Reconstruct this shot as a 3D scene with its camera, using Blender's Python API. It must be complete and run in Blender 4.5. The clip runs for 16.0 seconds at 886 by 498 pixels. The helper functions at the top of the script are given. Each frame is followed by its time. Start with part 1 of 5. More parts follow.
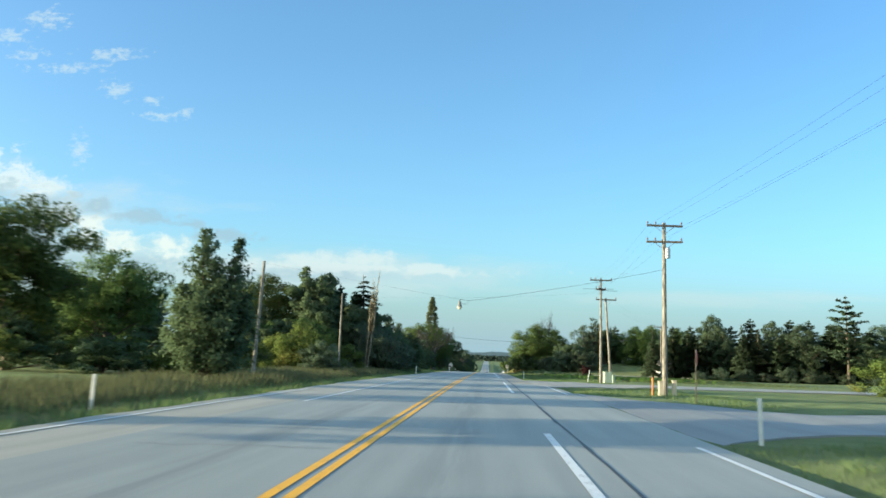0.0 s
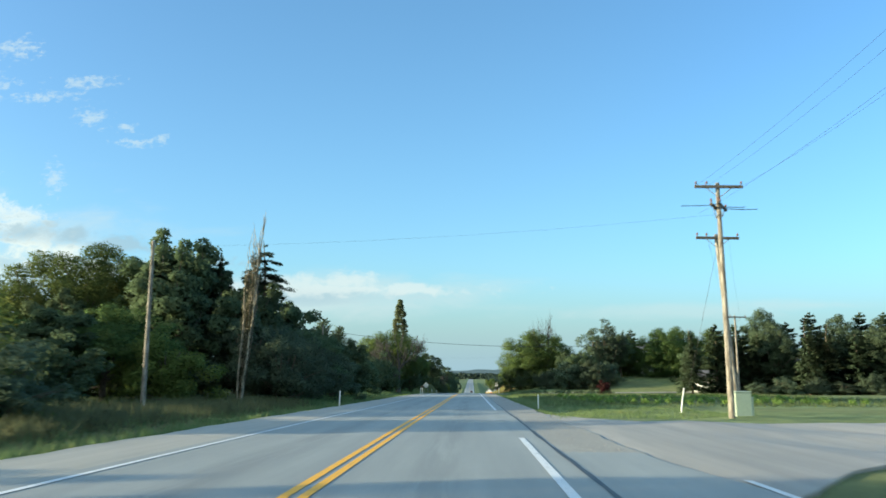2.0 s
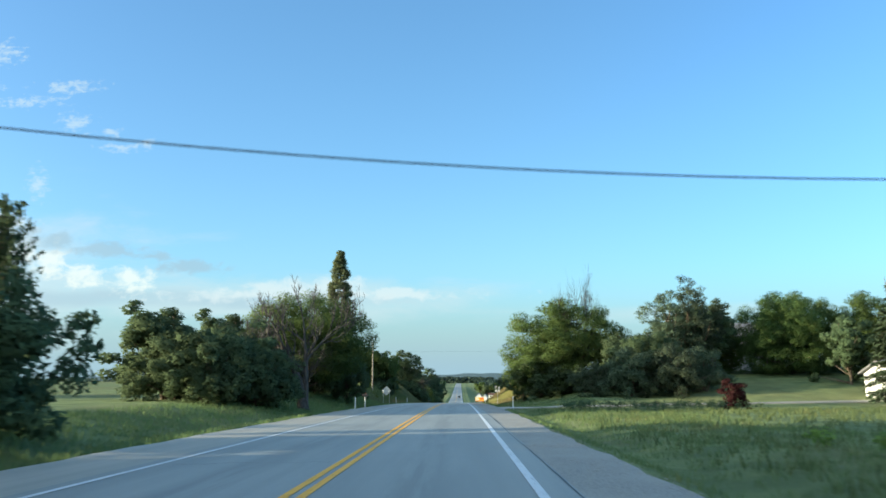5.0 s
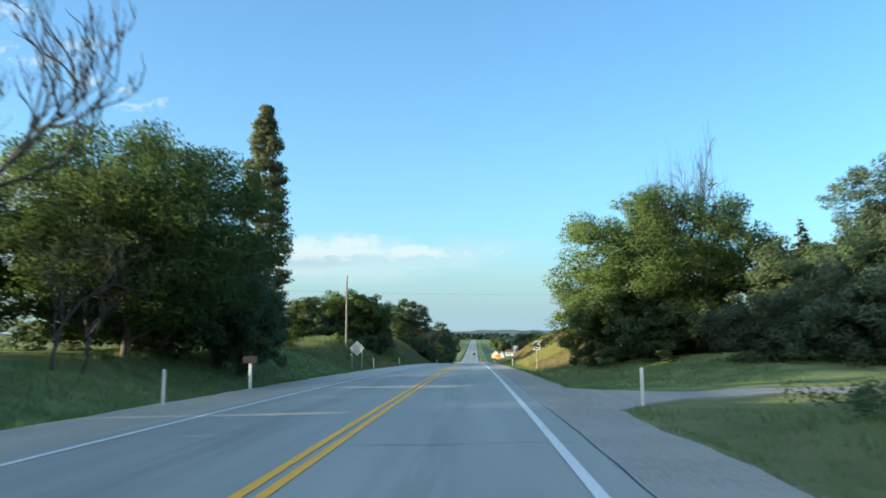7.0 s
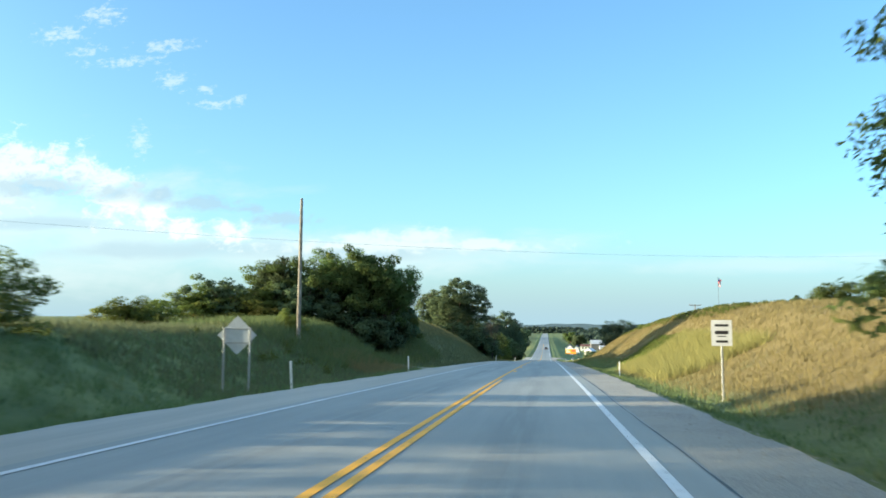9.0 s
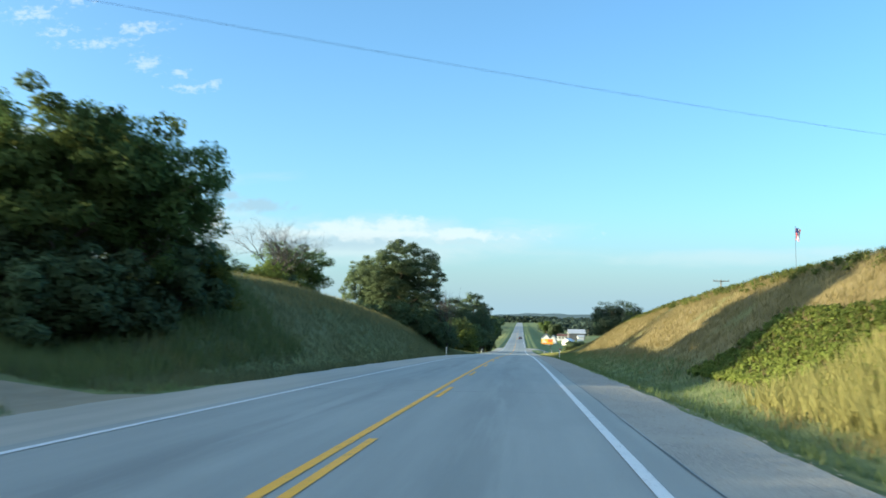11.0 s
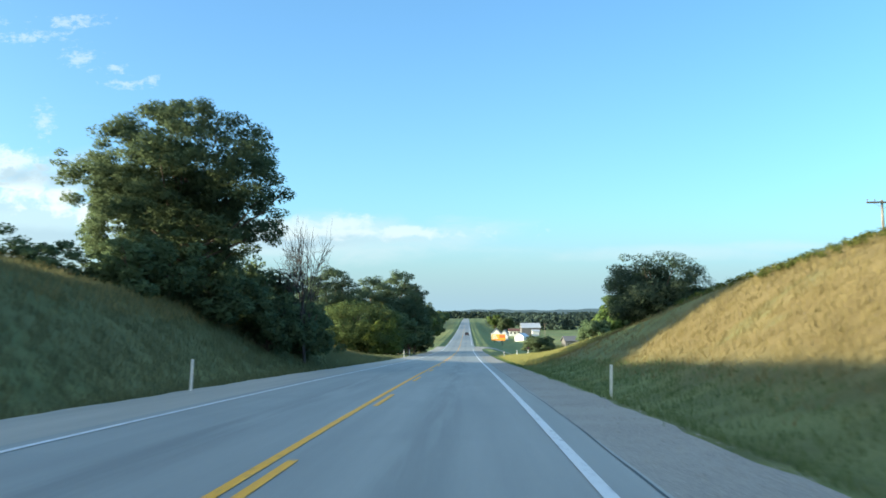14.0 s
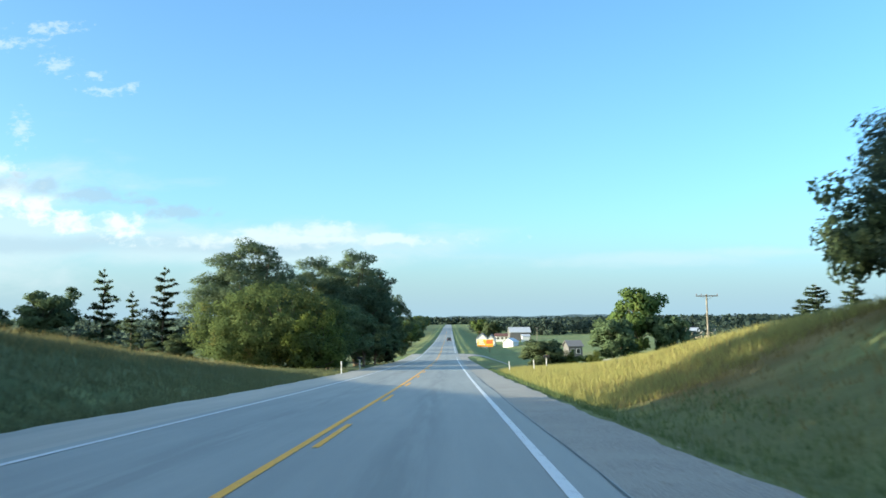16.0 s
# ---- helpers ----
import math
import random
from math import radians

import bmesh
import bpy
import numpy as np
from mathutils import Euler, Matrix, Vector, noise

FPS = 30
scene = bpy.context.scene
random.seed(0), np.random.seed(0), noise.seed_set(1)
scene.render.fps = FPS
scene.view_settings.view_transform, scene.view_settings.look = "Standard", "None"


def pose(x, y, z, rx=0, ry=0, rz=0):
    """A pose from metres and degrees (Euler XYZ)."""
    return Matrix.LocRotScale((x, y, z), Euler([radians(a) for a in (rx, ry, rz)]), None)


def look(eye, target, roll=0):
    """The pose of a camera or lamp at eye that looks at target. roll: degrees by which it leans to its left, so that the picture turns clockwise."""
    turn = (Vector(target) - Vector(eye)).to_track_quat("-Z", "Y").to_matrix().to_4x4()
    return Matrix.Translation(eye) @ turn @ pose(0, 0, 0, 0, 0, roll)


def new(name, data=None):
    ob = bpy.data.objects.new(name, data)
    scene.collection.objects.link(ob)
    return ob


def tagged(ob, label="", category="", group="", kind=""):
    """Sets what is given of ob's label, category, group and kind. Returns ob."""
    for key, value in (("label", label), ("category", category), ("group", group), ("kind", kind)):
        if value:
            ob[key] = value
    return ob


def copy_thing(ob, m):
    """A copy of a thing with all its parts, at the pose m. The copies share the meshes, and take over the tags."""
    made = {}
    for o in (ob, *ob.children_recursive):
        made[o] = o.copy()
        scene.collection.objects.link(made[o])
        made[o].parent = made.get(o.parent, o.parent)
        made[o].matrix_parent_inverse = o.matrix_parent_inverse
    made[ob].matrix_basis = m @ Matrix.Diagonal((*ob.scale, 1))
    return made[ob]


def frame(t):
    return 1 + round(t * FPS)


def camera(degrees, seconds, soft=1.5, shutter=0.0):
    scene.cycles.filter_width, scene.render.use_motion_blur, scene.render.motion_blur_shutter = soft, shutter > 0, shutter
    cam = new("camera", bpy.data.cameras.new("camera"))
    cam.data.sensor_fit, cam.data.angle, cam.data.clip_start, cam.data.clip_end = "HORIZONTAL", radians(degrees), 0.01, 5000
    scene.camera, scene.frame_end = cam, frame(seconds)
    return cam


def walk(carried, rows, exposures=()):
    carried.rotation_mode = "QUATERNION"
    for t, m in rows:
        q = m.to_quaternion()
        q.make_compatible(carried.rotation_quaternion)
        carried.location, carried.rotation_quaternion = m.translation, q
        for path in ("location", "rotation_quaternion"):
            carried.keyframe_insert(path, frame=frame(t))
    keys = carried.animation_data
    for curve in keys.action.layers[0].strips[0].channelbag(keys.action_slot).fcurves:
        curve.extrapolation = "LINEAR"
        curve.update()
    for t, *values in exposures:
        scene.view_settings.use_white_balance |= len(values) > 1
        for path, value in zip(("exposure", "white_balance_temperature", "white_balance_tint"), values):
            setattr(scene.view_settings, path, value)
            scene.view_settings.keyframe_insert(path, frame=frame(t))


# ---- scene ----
# Camera: a car drives down a two-lane road, the eye 1.43 m over the asphalt, 20.5 m a second along +y.
cam = camera(61.1, 16.0, soft=1.6, shutter=0.28)
PATH = [
    # seconds, place across and along the road, height, yaw, pitch, roll
    (0.0, 0.00, 0.00, 1.50, 3.37, 7.98, -2.00),
    (0.5, 0.01, 10.25, 1.41, 2.39, 8.26, -1.27),
    (1.0, 0.02, 20.50, 1.32, 2.26, 8.54, -0.65),
    (1.5, 0.03, 30.75, 1.21, 2.30, 8.93, -0.30),
    (2.0, 0.04, 41.00, 1.09, 2.17, 9.44, -0.12),
    (2.5, 0.06, 51.25, 0.97, 2.00, 9.95, -0.03),
    (3.0, 0.08, 61.50, 0.83, 1.78, 10.29, 0.08),
    (3.5, 0.10, 71.75, 0.68, 1.53, 10.37, 0.19),
    (6.0, 0.18, 123.00, 0.07, 1.24, 8.36, 0.32),
    (6.5, 0.13, 133.25, -0.10, 1.75, 7.35, 0.32),
    (7.0, 0.08, 143.50, -0.26, 2.40, 6.54, 0.31),
    (7.5, 0.04, 153.75, -0.44, 3.90, 6.07, 0.11),
    (8.0, 0.00, 164.00, -0.64, 5.98, 6.01, 0.36),
    (10.5, 0.00, 215.25, -1.91, 8.60, 6.07, -0.78),
    (11.0, 0.00, 225.50, -2.22, 5.91, 5.21, -0.81),
    (11.5, 0.01, 235.75, -2.53, 3.58, 4.49, -0.58),
    (12.0, 0.01, 246.00, -2.85, 2.13, 4.04, -0.41),
    (12.5, 0.02, 256.25, -3.17, 1.41, 3.93, -0.27),
    (13.0, 0.02, 266.50, -3.51, 1.37, 4.19, -0.11),
    (13.5, 0.03, 276.75, -3.84, 1.59, 4.67, -0.06),
    (14.0, 0.03, 287.00, -4.20, 1.86, 5.06, 0.12),
    (14.5, 0.04, 297.25, -4.57, 1.95, 5.33, 0.31),
    (15.0, 0.06, 307.50, -4.97, 1.70, 5.42, 0.44),
    (15.5, 0.07, 317.75, -5.38, 1.15, 5.56, 0.77),
    (16.0, 0.08, 328.00, -5.82, 0.52, 5.59, 0.47),
]
walk(cam, [(t, pose(x, y, z, 90 + pitch, roll, yaw)) for t, x, y, z, yaw, pitch, roll in PATH],
     [(0.0, 2.14, 6650, 0), (2.0, 2.14, 6650, 0), (3.5, 2.14, 6500, 1), (6.0, 2.2, 6450, 2), (7.5, 2.34, 6600, 2), (8.0, 2.44, 6800, 2), (9.0, 2.44, 6700, 2), (10.5, 2.32, 6550, 2), (12.0, 2.3, 6450, 2), (16.0, 2.36, 6400, 3)])

# ---- light ----
SUN_AZ, SUN_EL = 257.5, 9.2      # degrees clockwise from the road's direction; low evening sun from the left


def link(tree, a, b):
    tree.links.new(a, b)


def math_node(tree, op, a, b=None, clamp=False):
    n = tree.nodes.new("ShaderNodeMath")
    n.operation, n.use_clamp = op, clamp
    for slot, v in ((0, a), (1, b)):
        if v is None:
            continue
        if isinstance(v, (int, float)):
            n.inputs[slot].default_value = v
        else:
            link(tree, v, n.inputs[slot])
    return n.outputs[0]


def smooth(tree, v, lo, hi):
    n = tree.nodes.new("ShaderNodeMapRange")
    n.interpolation_type = "SMOOTHSTEP"
    n.inputs[1].default_value, n.inputs[2].default_value = lo, hi
    link(tree, v, n.inputs[0])
    return n.outputs[0]


def mix_rgb(tree, fac, a, b, blend="MIX"):
    n = tree.nodes.new("ShaderNodeMix")
    n.data_type, n.blend_type = "RGBA", blend
    for slot, v in ((0, fac), (6, a), (7, b)):
        if isinstance(v, (int, float)):
            n.inputs[slot].default_value = v
        elif isinstance(v, tuple):
            n.inputs[slot].default_value = (*v, 1.0) if len(v) == 3 else v
        else:
            link(tree, v, n.inputs[slot])
    return n.outputs[2]


def noise_tex(tree, vector, scale, detail=4.0, rough=0.55, distortion=0.0):
    n = tree.nodes.new("ShaderNodeTexNoise")
    n.inputs["Scale"].default_value, n.inputs["Detail"].default_value = scale, detail
    n.inputs["Roughness"].default_value, n.inputs["Distortion"].default_value = rough, distortion
    if vector is not None:
        link(tree, vector, n.inputs["Vector"])
    return n.outputs[0]


def build_world():
    world = bpy.data.worlds.new("evening_sky")
    scene.world = world
    world.use_nodes = True
    tr = world.node_tree
    tr.nodes.clear()
    out = tr.nodes.new("ShaderNodeOutputWorld")
    bg = tr.nodes.new("ShaderNodeBackground")
    sky = tr.nodes.new("ShaderNodeTexSky")
    sky.sky_type, sky.sun_disc = "NISHITA", False
    sky.sun_elevation, sky.sun_rotation = radians(SUN_EL), radians(SUN_AZ)
    sky.air_density, sky.dust_density, sky.ozone_density = 1.0, 2.0, 3.0
    co = tr.nodes.new("ShaderNodeTexCoord")
    sep = tr.nodes.new("ShaderNodeSeparateXYZ")
    link(tr, co.outputs["Generated"], sep.inputs[0])
    x, y, z = sep.outputs
    ya = math_node(tr, "MAXIMUM", y, 0.05)
    u, v = math_node(tr, "DIVIDE", x, ya), math_node(tr, "DIVIDE", z, ya)
    tint = mix_rgb(tr, smooth(tr, x, -0.65, -0.1), (0.66, 0.81, 0.92), (0.77, 0.925, 1.0))
    tint = mix_rgb(tr, smooth(tr, x, 0.0, 0.5), tint, (0.68, 0.86, 1.0))
    tinted = mix_rgb(tr, 1.0, sky.outputs[0], tint, "MULTIPLY")
    flat = tr.nodes.new("ShaderNodeCombineXYZ")
    link(tr, u, flat.inputs[0])
    link(tr, v, flat.inputs[1])
    away = math_node(tr, "LESS_THAN", y, 0.06)

    def vec(op, a, b):
        n = tr.nodes.new("ShaderNodeVectorMath")
        n.operation = op
        for slot, v0 in ((0, a), (1, b)):
            if isinstance(v0, tuple):
                n.inputs[slot].default_value = v0
            else:
                link(tr, v0, n.inputs[slot])
        return n.outputs["Value"] if op == "LENGTH" else n.outputs[0]

    def rough(su, sv, seed, detail=6.0, r=0.6):
        m = vec("ADD", vec("MULTIPLY", flat.outputs[0], (su, sv, 1)), (0, 0, seed))
        return noise_tex(tr, m, 1.0, detail, r, 0.3)

    def puffs(spots, grain, fray, lo, hi):
        """Cloud cover round a few soft ovals (across, up, half width, half height), their rims frayed."""
        near = None
        for cu, cv, ru, rv in spots:
            q = vec("MULTIPLY", vec("SUBTRACT", flat.outputs[0], (cu, cv, 0)), (1 / ru, 1 / rv, 0))
            d = vec("LENGTH", q, (0, 0, 0))
            near = d if near is None else math_node(tr, "MINIMUM", near, d)
        edge = math_node(tr, "ADD", near, math_node(tr, "MULTIPLY", math_node(tr, "SUBTRACT", grain, 0.5), fray))
        cover = math_node(tr, "SUBTRACT", 1.0, smooth(tr, edge, lo, hi))
        return math_node(tr, "MULTIPLY", cover, math_node(tr, "SUBTRACT", 1.0, away))

    def cover(col, amount, strength, rgb):
        return mix_rgb(tr, math_node(tr, "MULTIPLY", amount, strength), col, rgb)

    # grey-blue haze low over the horizon
    low = math_node(tr, "SUBTRACT", 1.0, smooth(tr, z, -0.01, 0.15))
    col = cover(tinted, low, 0.85, (1.0, 1.48, 1.86))
    fine, wisp, wide = rough(38, 60, 7.7), rough(70, 130, 2.3), rough(7, 22, 3.1)
    # a pale veil under the bank of cloud to the west, grey stripes in it
    col = cover(col, puffs([(-0.62, 0.13, 0.20, 0.075), (-0.95, 0.15, 0.35, 0.10), (-0.30, 0.10, 0.30, 0.03), (-1.6, 0.2, 0.5, 0.14)], wide, 2.6, 0.2, 1.5), 0.62, (1.6, 1.85, 2.0))
    col = cover(col, puffs([(-0.55, 0.108, 0.26, 0.012), (-0.72, 0.150, 0.12, 0.010), (-0.27, 0.102, 0.16, 0.010)], wide, 3.0, 0.1, 1.4), 0.6, (1.02, 1.40, 1.70))
    # sunlit heaps
    col = cover(col, puffs([(-0.68, 0.222, 0.04, 0.022), (-0.637, 0.205, 0.035, 0.020), (-0.598, 0.188, 0.022, 0.014), (-0.75, 0.238, 0.06, 0.028), (-0.82, 0.232, 0.07, 0.045), (-0.95, 0.26, 0.10, 0.05), (-1.15, 0.24, 0.14, 0.07)], fine, 4.5, 0.4, 1.5), 0.72, (2.1, 2.25, 2.28))
    col = cover(col, puffs([(-0.553, 0.160, 0.022, 0.016), (-0.512, 0.141, 0.026, 0.014), (-0.446, 0.133, 0.024, 0.017), (-0.425, 0.131, 0.012, 0.016), (-0.62, 0.17, 0.03, 0.02)], fine, 4.5, 0.2, 1.5), 0.8, (2.2, 2.32, 2.26))
    col = cover(col, puffs([(-0.250, 0.119, 0.045, 0.010), (-0.166, 0.122, 0.040, 0.012), (-0.078, 0.112, 0.042, 0.008), (-0.2, 0.112, 0.16, 0.008)], fine, 4.6, 0.1, 1.6), 0.68, (1.85, 2.06, 2.16))
    # grey fragments drifting in front of the bank
    col = cover(col, puffs([(-0.61, 0.192, 0.045, 0.012), (-0.55, 0.187, 0.028, 0.010), (-0.483, 0.175, 0.042, 0.009), (-0.415, 0.166, 0.026, 0.006), (-0.365, 0.151, 0.040, 0.007), (-0.75, 0.205, 0.09, 0.014)], fine, 4.0, 0.3, 1.6), 0.7, (0.95, 1.34, 1.66))
    # small high wisps
    col = cover(col, puffs([(-0.650, 0.464, 0.024, 0.012), (-0.676, 0.410, 0.020, 0.007), (-0.612, 0.389, 0.045, 0.006), (-0.548, 0.411, 0.030, 0.007), (-0.536, 0.358, 0.016, 0.011), (-0.486, 0.343, 0.012, 0.006), (-0.472, 0.320, 0.020, 0.006), (-0.434, 0.325, 0.008, 0.006), (-0.584, 0.267, 0.012, 0.016), (-0.72, 0.435, 0.03, 0.01)], wisp, 6.5, -0.3, 1.6), 0.5, (1.75, 2.0, 2.12))
    col = cover(col, puffs([(0.27, 0.083, 0.12, 0.010), (0.45, 0.09, 0.12, 0.008)], wide, 3.0, 0.2, 1.5), 0.4, (1.55, 1.85, 2.0))
    # broken cloud added out of view, west and behind, to whiten the fill light
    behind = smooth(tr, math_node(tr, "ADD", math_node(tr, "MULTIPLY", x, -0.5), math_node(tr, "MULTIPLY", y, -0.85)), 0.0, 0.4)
    fill_cloud = smooth(tr, noise_tex(tr, vec("MULTIPLY", co.outputs["Generated"], (3.0, 3.0, 5.0)), 1.0, 5.0, 0.6, 0.4), 0.36, 0.56)
    col = cover(col, math_node(tr, "MULTIPLY", math_node(tr, "MULTIPLY", behind, fill_cloud), smooth(tr, z, 0.0, 0.1)), 0.9, (2.55, 2.85, 2.85))
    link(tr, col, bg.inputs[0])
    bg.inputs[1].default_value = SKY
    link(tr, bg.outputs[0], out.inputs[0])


SKY = 0.1
build_world()
sun_lamp = bpy.data.lights.new("sun", "SUN")
sun_lamp.energy, sun_lamp.angle, sun_lamp.color = 2.55, radians(0.6), (1.0, 0.84, 0.60)
sun = new("sun", sun_lamp)
a, e = radians(SUN_AZ), radians(SUN_EL)
sun.matrix_world = look((math.sin(a) * math.cos(e) * 100, math.cos(a) * math.cos(e) * 100, math.sin(e) * 100), (0, 0, 0))


# ---- materials ----
def material(name):
    m = bpy.data.materials.new(name)
    m.use_nodes = True
    tr = m.node_tree
    return m, tr, tr.nodes["Principled BSDF"]


def place(tr):
    return tr.nodes.new("ShaderNodeNewGeometry").outputs["Position"]


def bump(tr, bsdf, height, strength, distance=0.02):
    n = tr.nodes.new("ShaderNodeBump")
    n.inputs["Strength"].default_value, n.inputs["Distance"].default_value = strength, distance
    link(tr, height, n.inputs["Height"])
    link(tr, n.outputs[0], bsdf.inputs["Normal"])


def plain(name, rgb, rough=0.6, metal=0.0, vary=0.15, scale=6.0):
    """A painted, plastic or metal surface with faint dirt at two scales."""
    m, tr, b = material(name)
    co = tr.nodes.new("ShaderNodeTexCoord").outputs["Object"]
    n = mix_rgb(tr, 0.5, noise_tex(tr, co, scale), noise_tex(tr, co, scale * 9))
    dark = tuple(c * (1 - vary) for c in rgb)
    link(tr, mix_rgb(tr, smooth(tr, n, 0.35, 0.65), dark, rgb), b.inputs["Base Color"])
    b.inputs["Roughness"].default_value, b.inputs["Metallic"].default_value = rough, metal
    return m


def foliage(name, dark, light, dry=None, glow=0.42):
    """Leaves: each one its own tone, some light through them."""
    m, tr, b = material(name)
    out = tr.nodes["Material Output"]
    tr.nodes.remove(b)
    geo, info = tr.nodes.new("ShaderNodeNewGeometry"), tr.nodes.new("ShaderNodeObjectInfo")
    co = tr.nodes.new("ShaderNodeTexCoord").outputs["Object"]
    col = mix_rgb(tr, math_node(tr, "ADD", 0.2, math_node(tr, "MULTIPLY", geo.outputs["Random Per Island"], 0.55)), dark, light)
    col = mix_rgb(tr, math_node(tr, "MULTIPLY", smooth(tr, noise_tex(tr, co, 0.9, 3), 0.45, 0.7), 0.4), col, light)
    if dry:
        col = mix_rgb(tr, math_node(tr, "MULTIPLY", smooth(tr, noise_tex(tr, co, 0.45, 3), 0.56, 0.72), 0.6), col, dry)
    hue = tr.nodes.new("ShaderNodeHueSaturation")
    link(tr, math_node(tr, "ADD", 0.485, math_node(tr, "MULTIPLY", info.outputs["Random"], 0.03)), hue.inputs["Hue"])
    link(tr, math_node(tr, "ADD", 0.8, math_node(tr, "MULTIPLY", info.outputs["Random"], 0.4)), hue.inputs["Value"])
    link(tr, col, hue.inputs["Color"])
    dif, tra, mix = tr.nodes.new("ShaderNodeBsdfDiffuse"), tr.nodes.new("ShaderNodeBsdfTranslucent"), tr.nodes.new("ShaderNodeMixShader")
    link(tr, hue.outputs[0], dif.inputs[0])
    link(tr, hue.outputs[0], tra.inputs[0])
    mix.inputs[0].default_value = glow
    link(tr, dif.outputs[0], mix.inputs[1])
    link(tr, tra.outputs[0], mix.inputs[2])
    link(tr, mix.outputs[0], out.inputs[0])
    return m


def bark_mat(name, rgb, pale=None):
    m, tr, b = material(name)
    co = tr.nodes.new("ShaderNodeTexCoord").outputs["Object"]
    mp = tr.nodes.new("ShaderNodeMapping")
    mp.inputs["Scale"].default_value = (14, 14, 2)
    link(tr, co, mp.inputs[0])
    n = noise_tex(tr, mp.outputs[0], 1.0, 6)
    col = mix_rgb(tr, smooth(tr, n, 0.35, 0.7), tuple(c * 0.45 for c in rgb), pale or rgb)
    link(tr, col, b.inputs["Base Color"])
    b.inputs["Roughness"].default_value = 0.9
    bump(tr, b, n, 0.6)
    return m


def ground_material():
    """Mown and rough grass: green lawn, dry gold on the right-hand cut bank, straw along the verges."""
    m, tr, b = material("grass_ground")
    p = place(tr)
    sep = tr.nodes.new("ShaderNodeSeparateXYZ")
    link(tr, p, sep.inputs[0])
    x, y, _z = sep.outputs
    big, mid, fine = noise_tex(tr, p, 0.05, 4), noise_tex(tr, p, 0.55, 5), noise_tex(tr, p, 9.0, 6, 0.7)
    green = mix_rgb(tr, smooth(tr, mid, 0.35, 0.65), (0.142, 0.188, 0.086), (0.222, 0.272, 0.120))
    green = mix_rgb(tr, math_node(tr, "MULTIPLY", smooth(tr, big, 0.45, 0.65), 0.6), green, (0.185, 0.185, 0.088))
    gold = mix_rgb(tr, smooth(tr, mid, 0.3, 0.7), (0.176, 0.138, 0.062), (0.243, 0.195, 0.091))
    bank = math_node(tr, "MULTIPLY", math_node(tr, "MULTIPLY", smooth(tr, math_node(tr, "SUBTRACT", x, math_node(tr, "MULTIPLY", math_node(tr, "MULTIPLY", 1.3, smooth(tr, y, 238, 255)), math_node(tr, "SUBTRACT", 1.0, math_node(tr, "MULTIPLY", 1.6, smooth(tr, y, 340, 356))))), 4.2, 7.5), math_node(tr, "SUBTRACT", 1.0, smooth(tr, x, 24, 40))),
                     math_node(tr, "MULTIPLY", smooth(tr, y, 196, 206), math_node(tr, "SUBTRACT", 1.0, smooth(tr, y, 385, 410))))
    bank = math_node(tr, "MULTIPLY", bank, math_node(tr, "MULTIPLY", smooth(tr, noise_tex(tr, p, 0.16, 4), 0.24, 0.40), math_node(tr, "SUBTRACT", 1.0, math_node(tr, "MULTIPLY", 0.8, math_node(tr, "MULTIPLY", smooth(tr, y, 320, 334), math_node(tr, "SUBTRACT", 1.0, smooth(tr, y, 342, 352)))))))
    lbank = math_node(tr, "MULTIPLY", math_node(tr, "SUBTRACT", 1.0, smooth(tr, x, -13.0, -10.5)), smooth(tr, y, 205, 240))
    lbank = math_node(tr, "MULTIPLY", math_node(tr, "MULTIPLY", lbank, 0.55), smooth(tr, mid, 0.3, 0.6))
    verge = math_node(tr, "MULTIPLY", math_node(tr, "SUBTRACT", 1.0, smooth(tr, x, -10.2, -9.0)), smooth(tr, x, -14.0, -11.5))
    verge = math_node(tr, "MULTIPLY", math_node(tr, "MULTIPLY", verge, math_node(tr, "SUBTRACT", 1.0, smooth(tr, y, 80, 100))), 0.55)
    col = mix_rgb(tr, bank, green, gold)
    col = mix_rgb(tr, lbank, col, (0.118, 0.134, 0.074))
    col = mix_rgb(tr, verge, col, (0.27, 0.20, 0.09))
    col = mix_rgb(tr, 0.55, col, mix_rgb(tr, fine, (0.25, 0.25, 0.25), (0.8, 0.8, 0.8)), "OVERLAY")
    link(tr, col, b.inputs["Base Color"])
    b.inputs["Roughness"].default_value = 0.95
    b.inputs["Specular IOR Level"].default_value = 0.1
    bump(tr, b, fine, 0.9, 0.12)
    return m


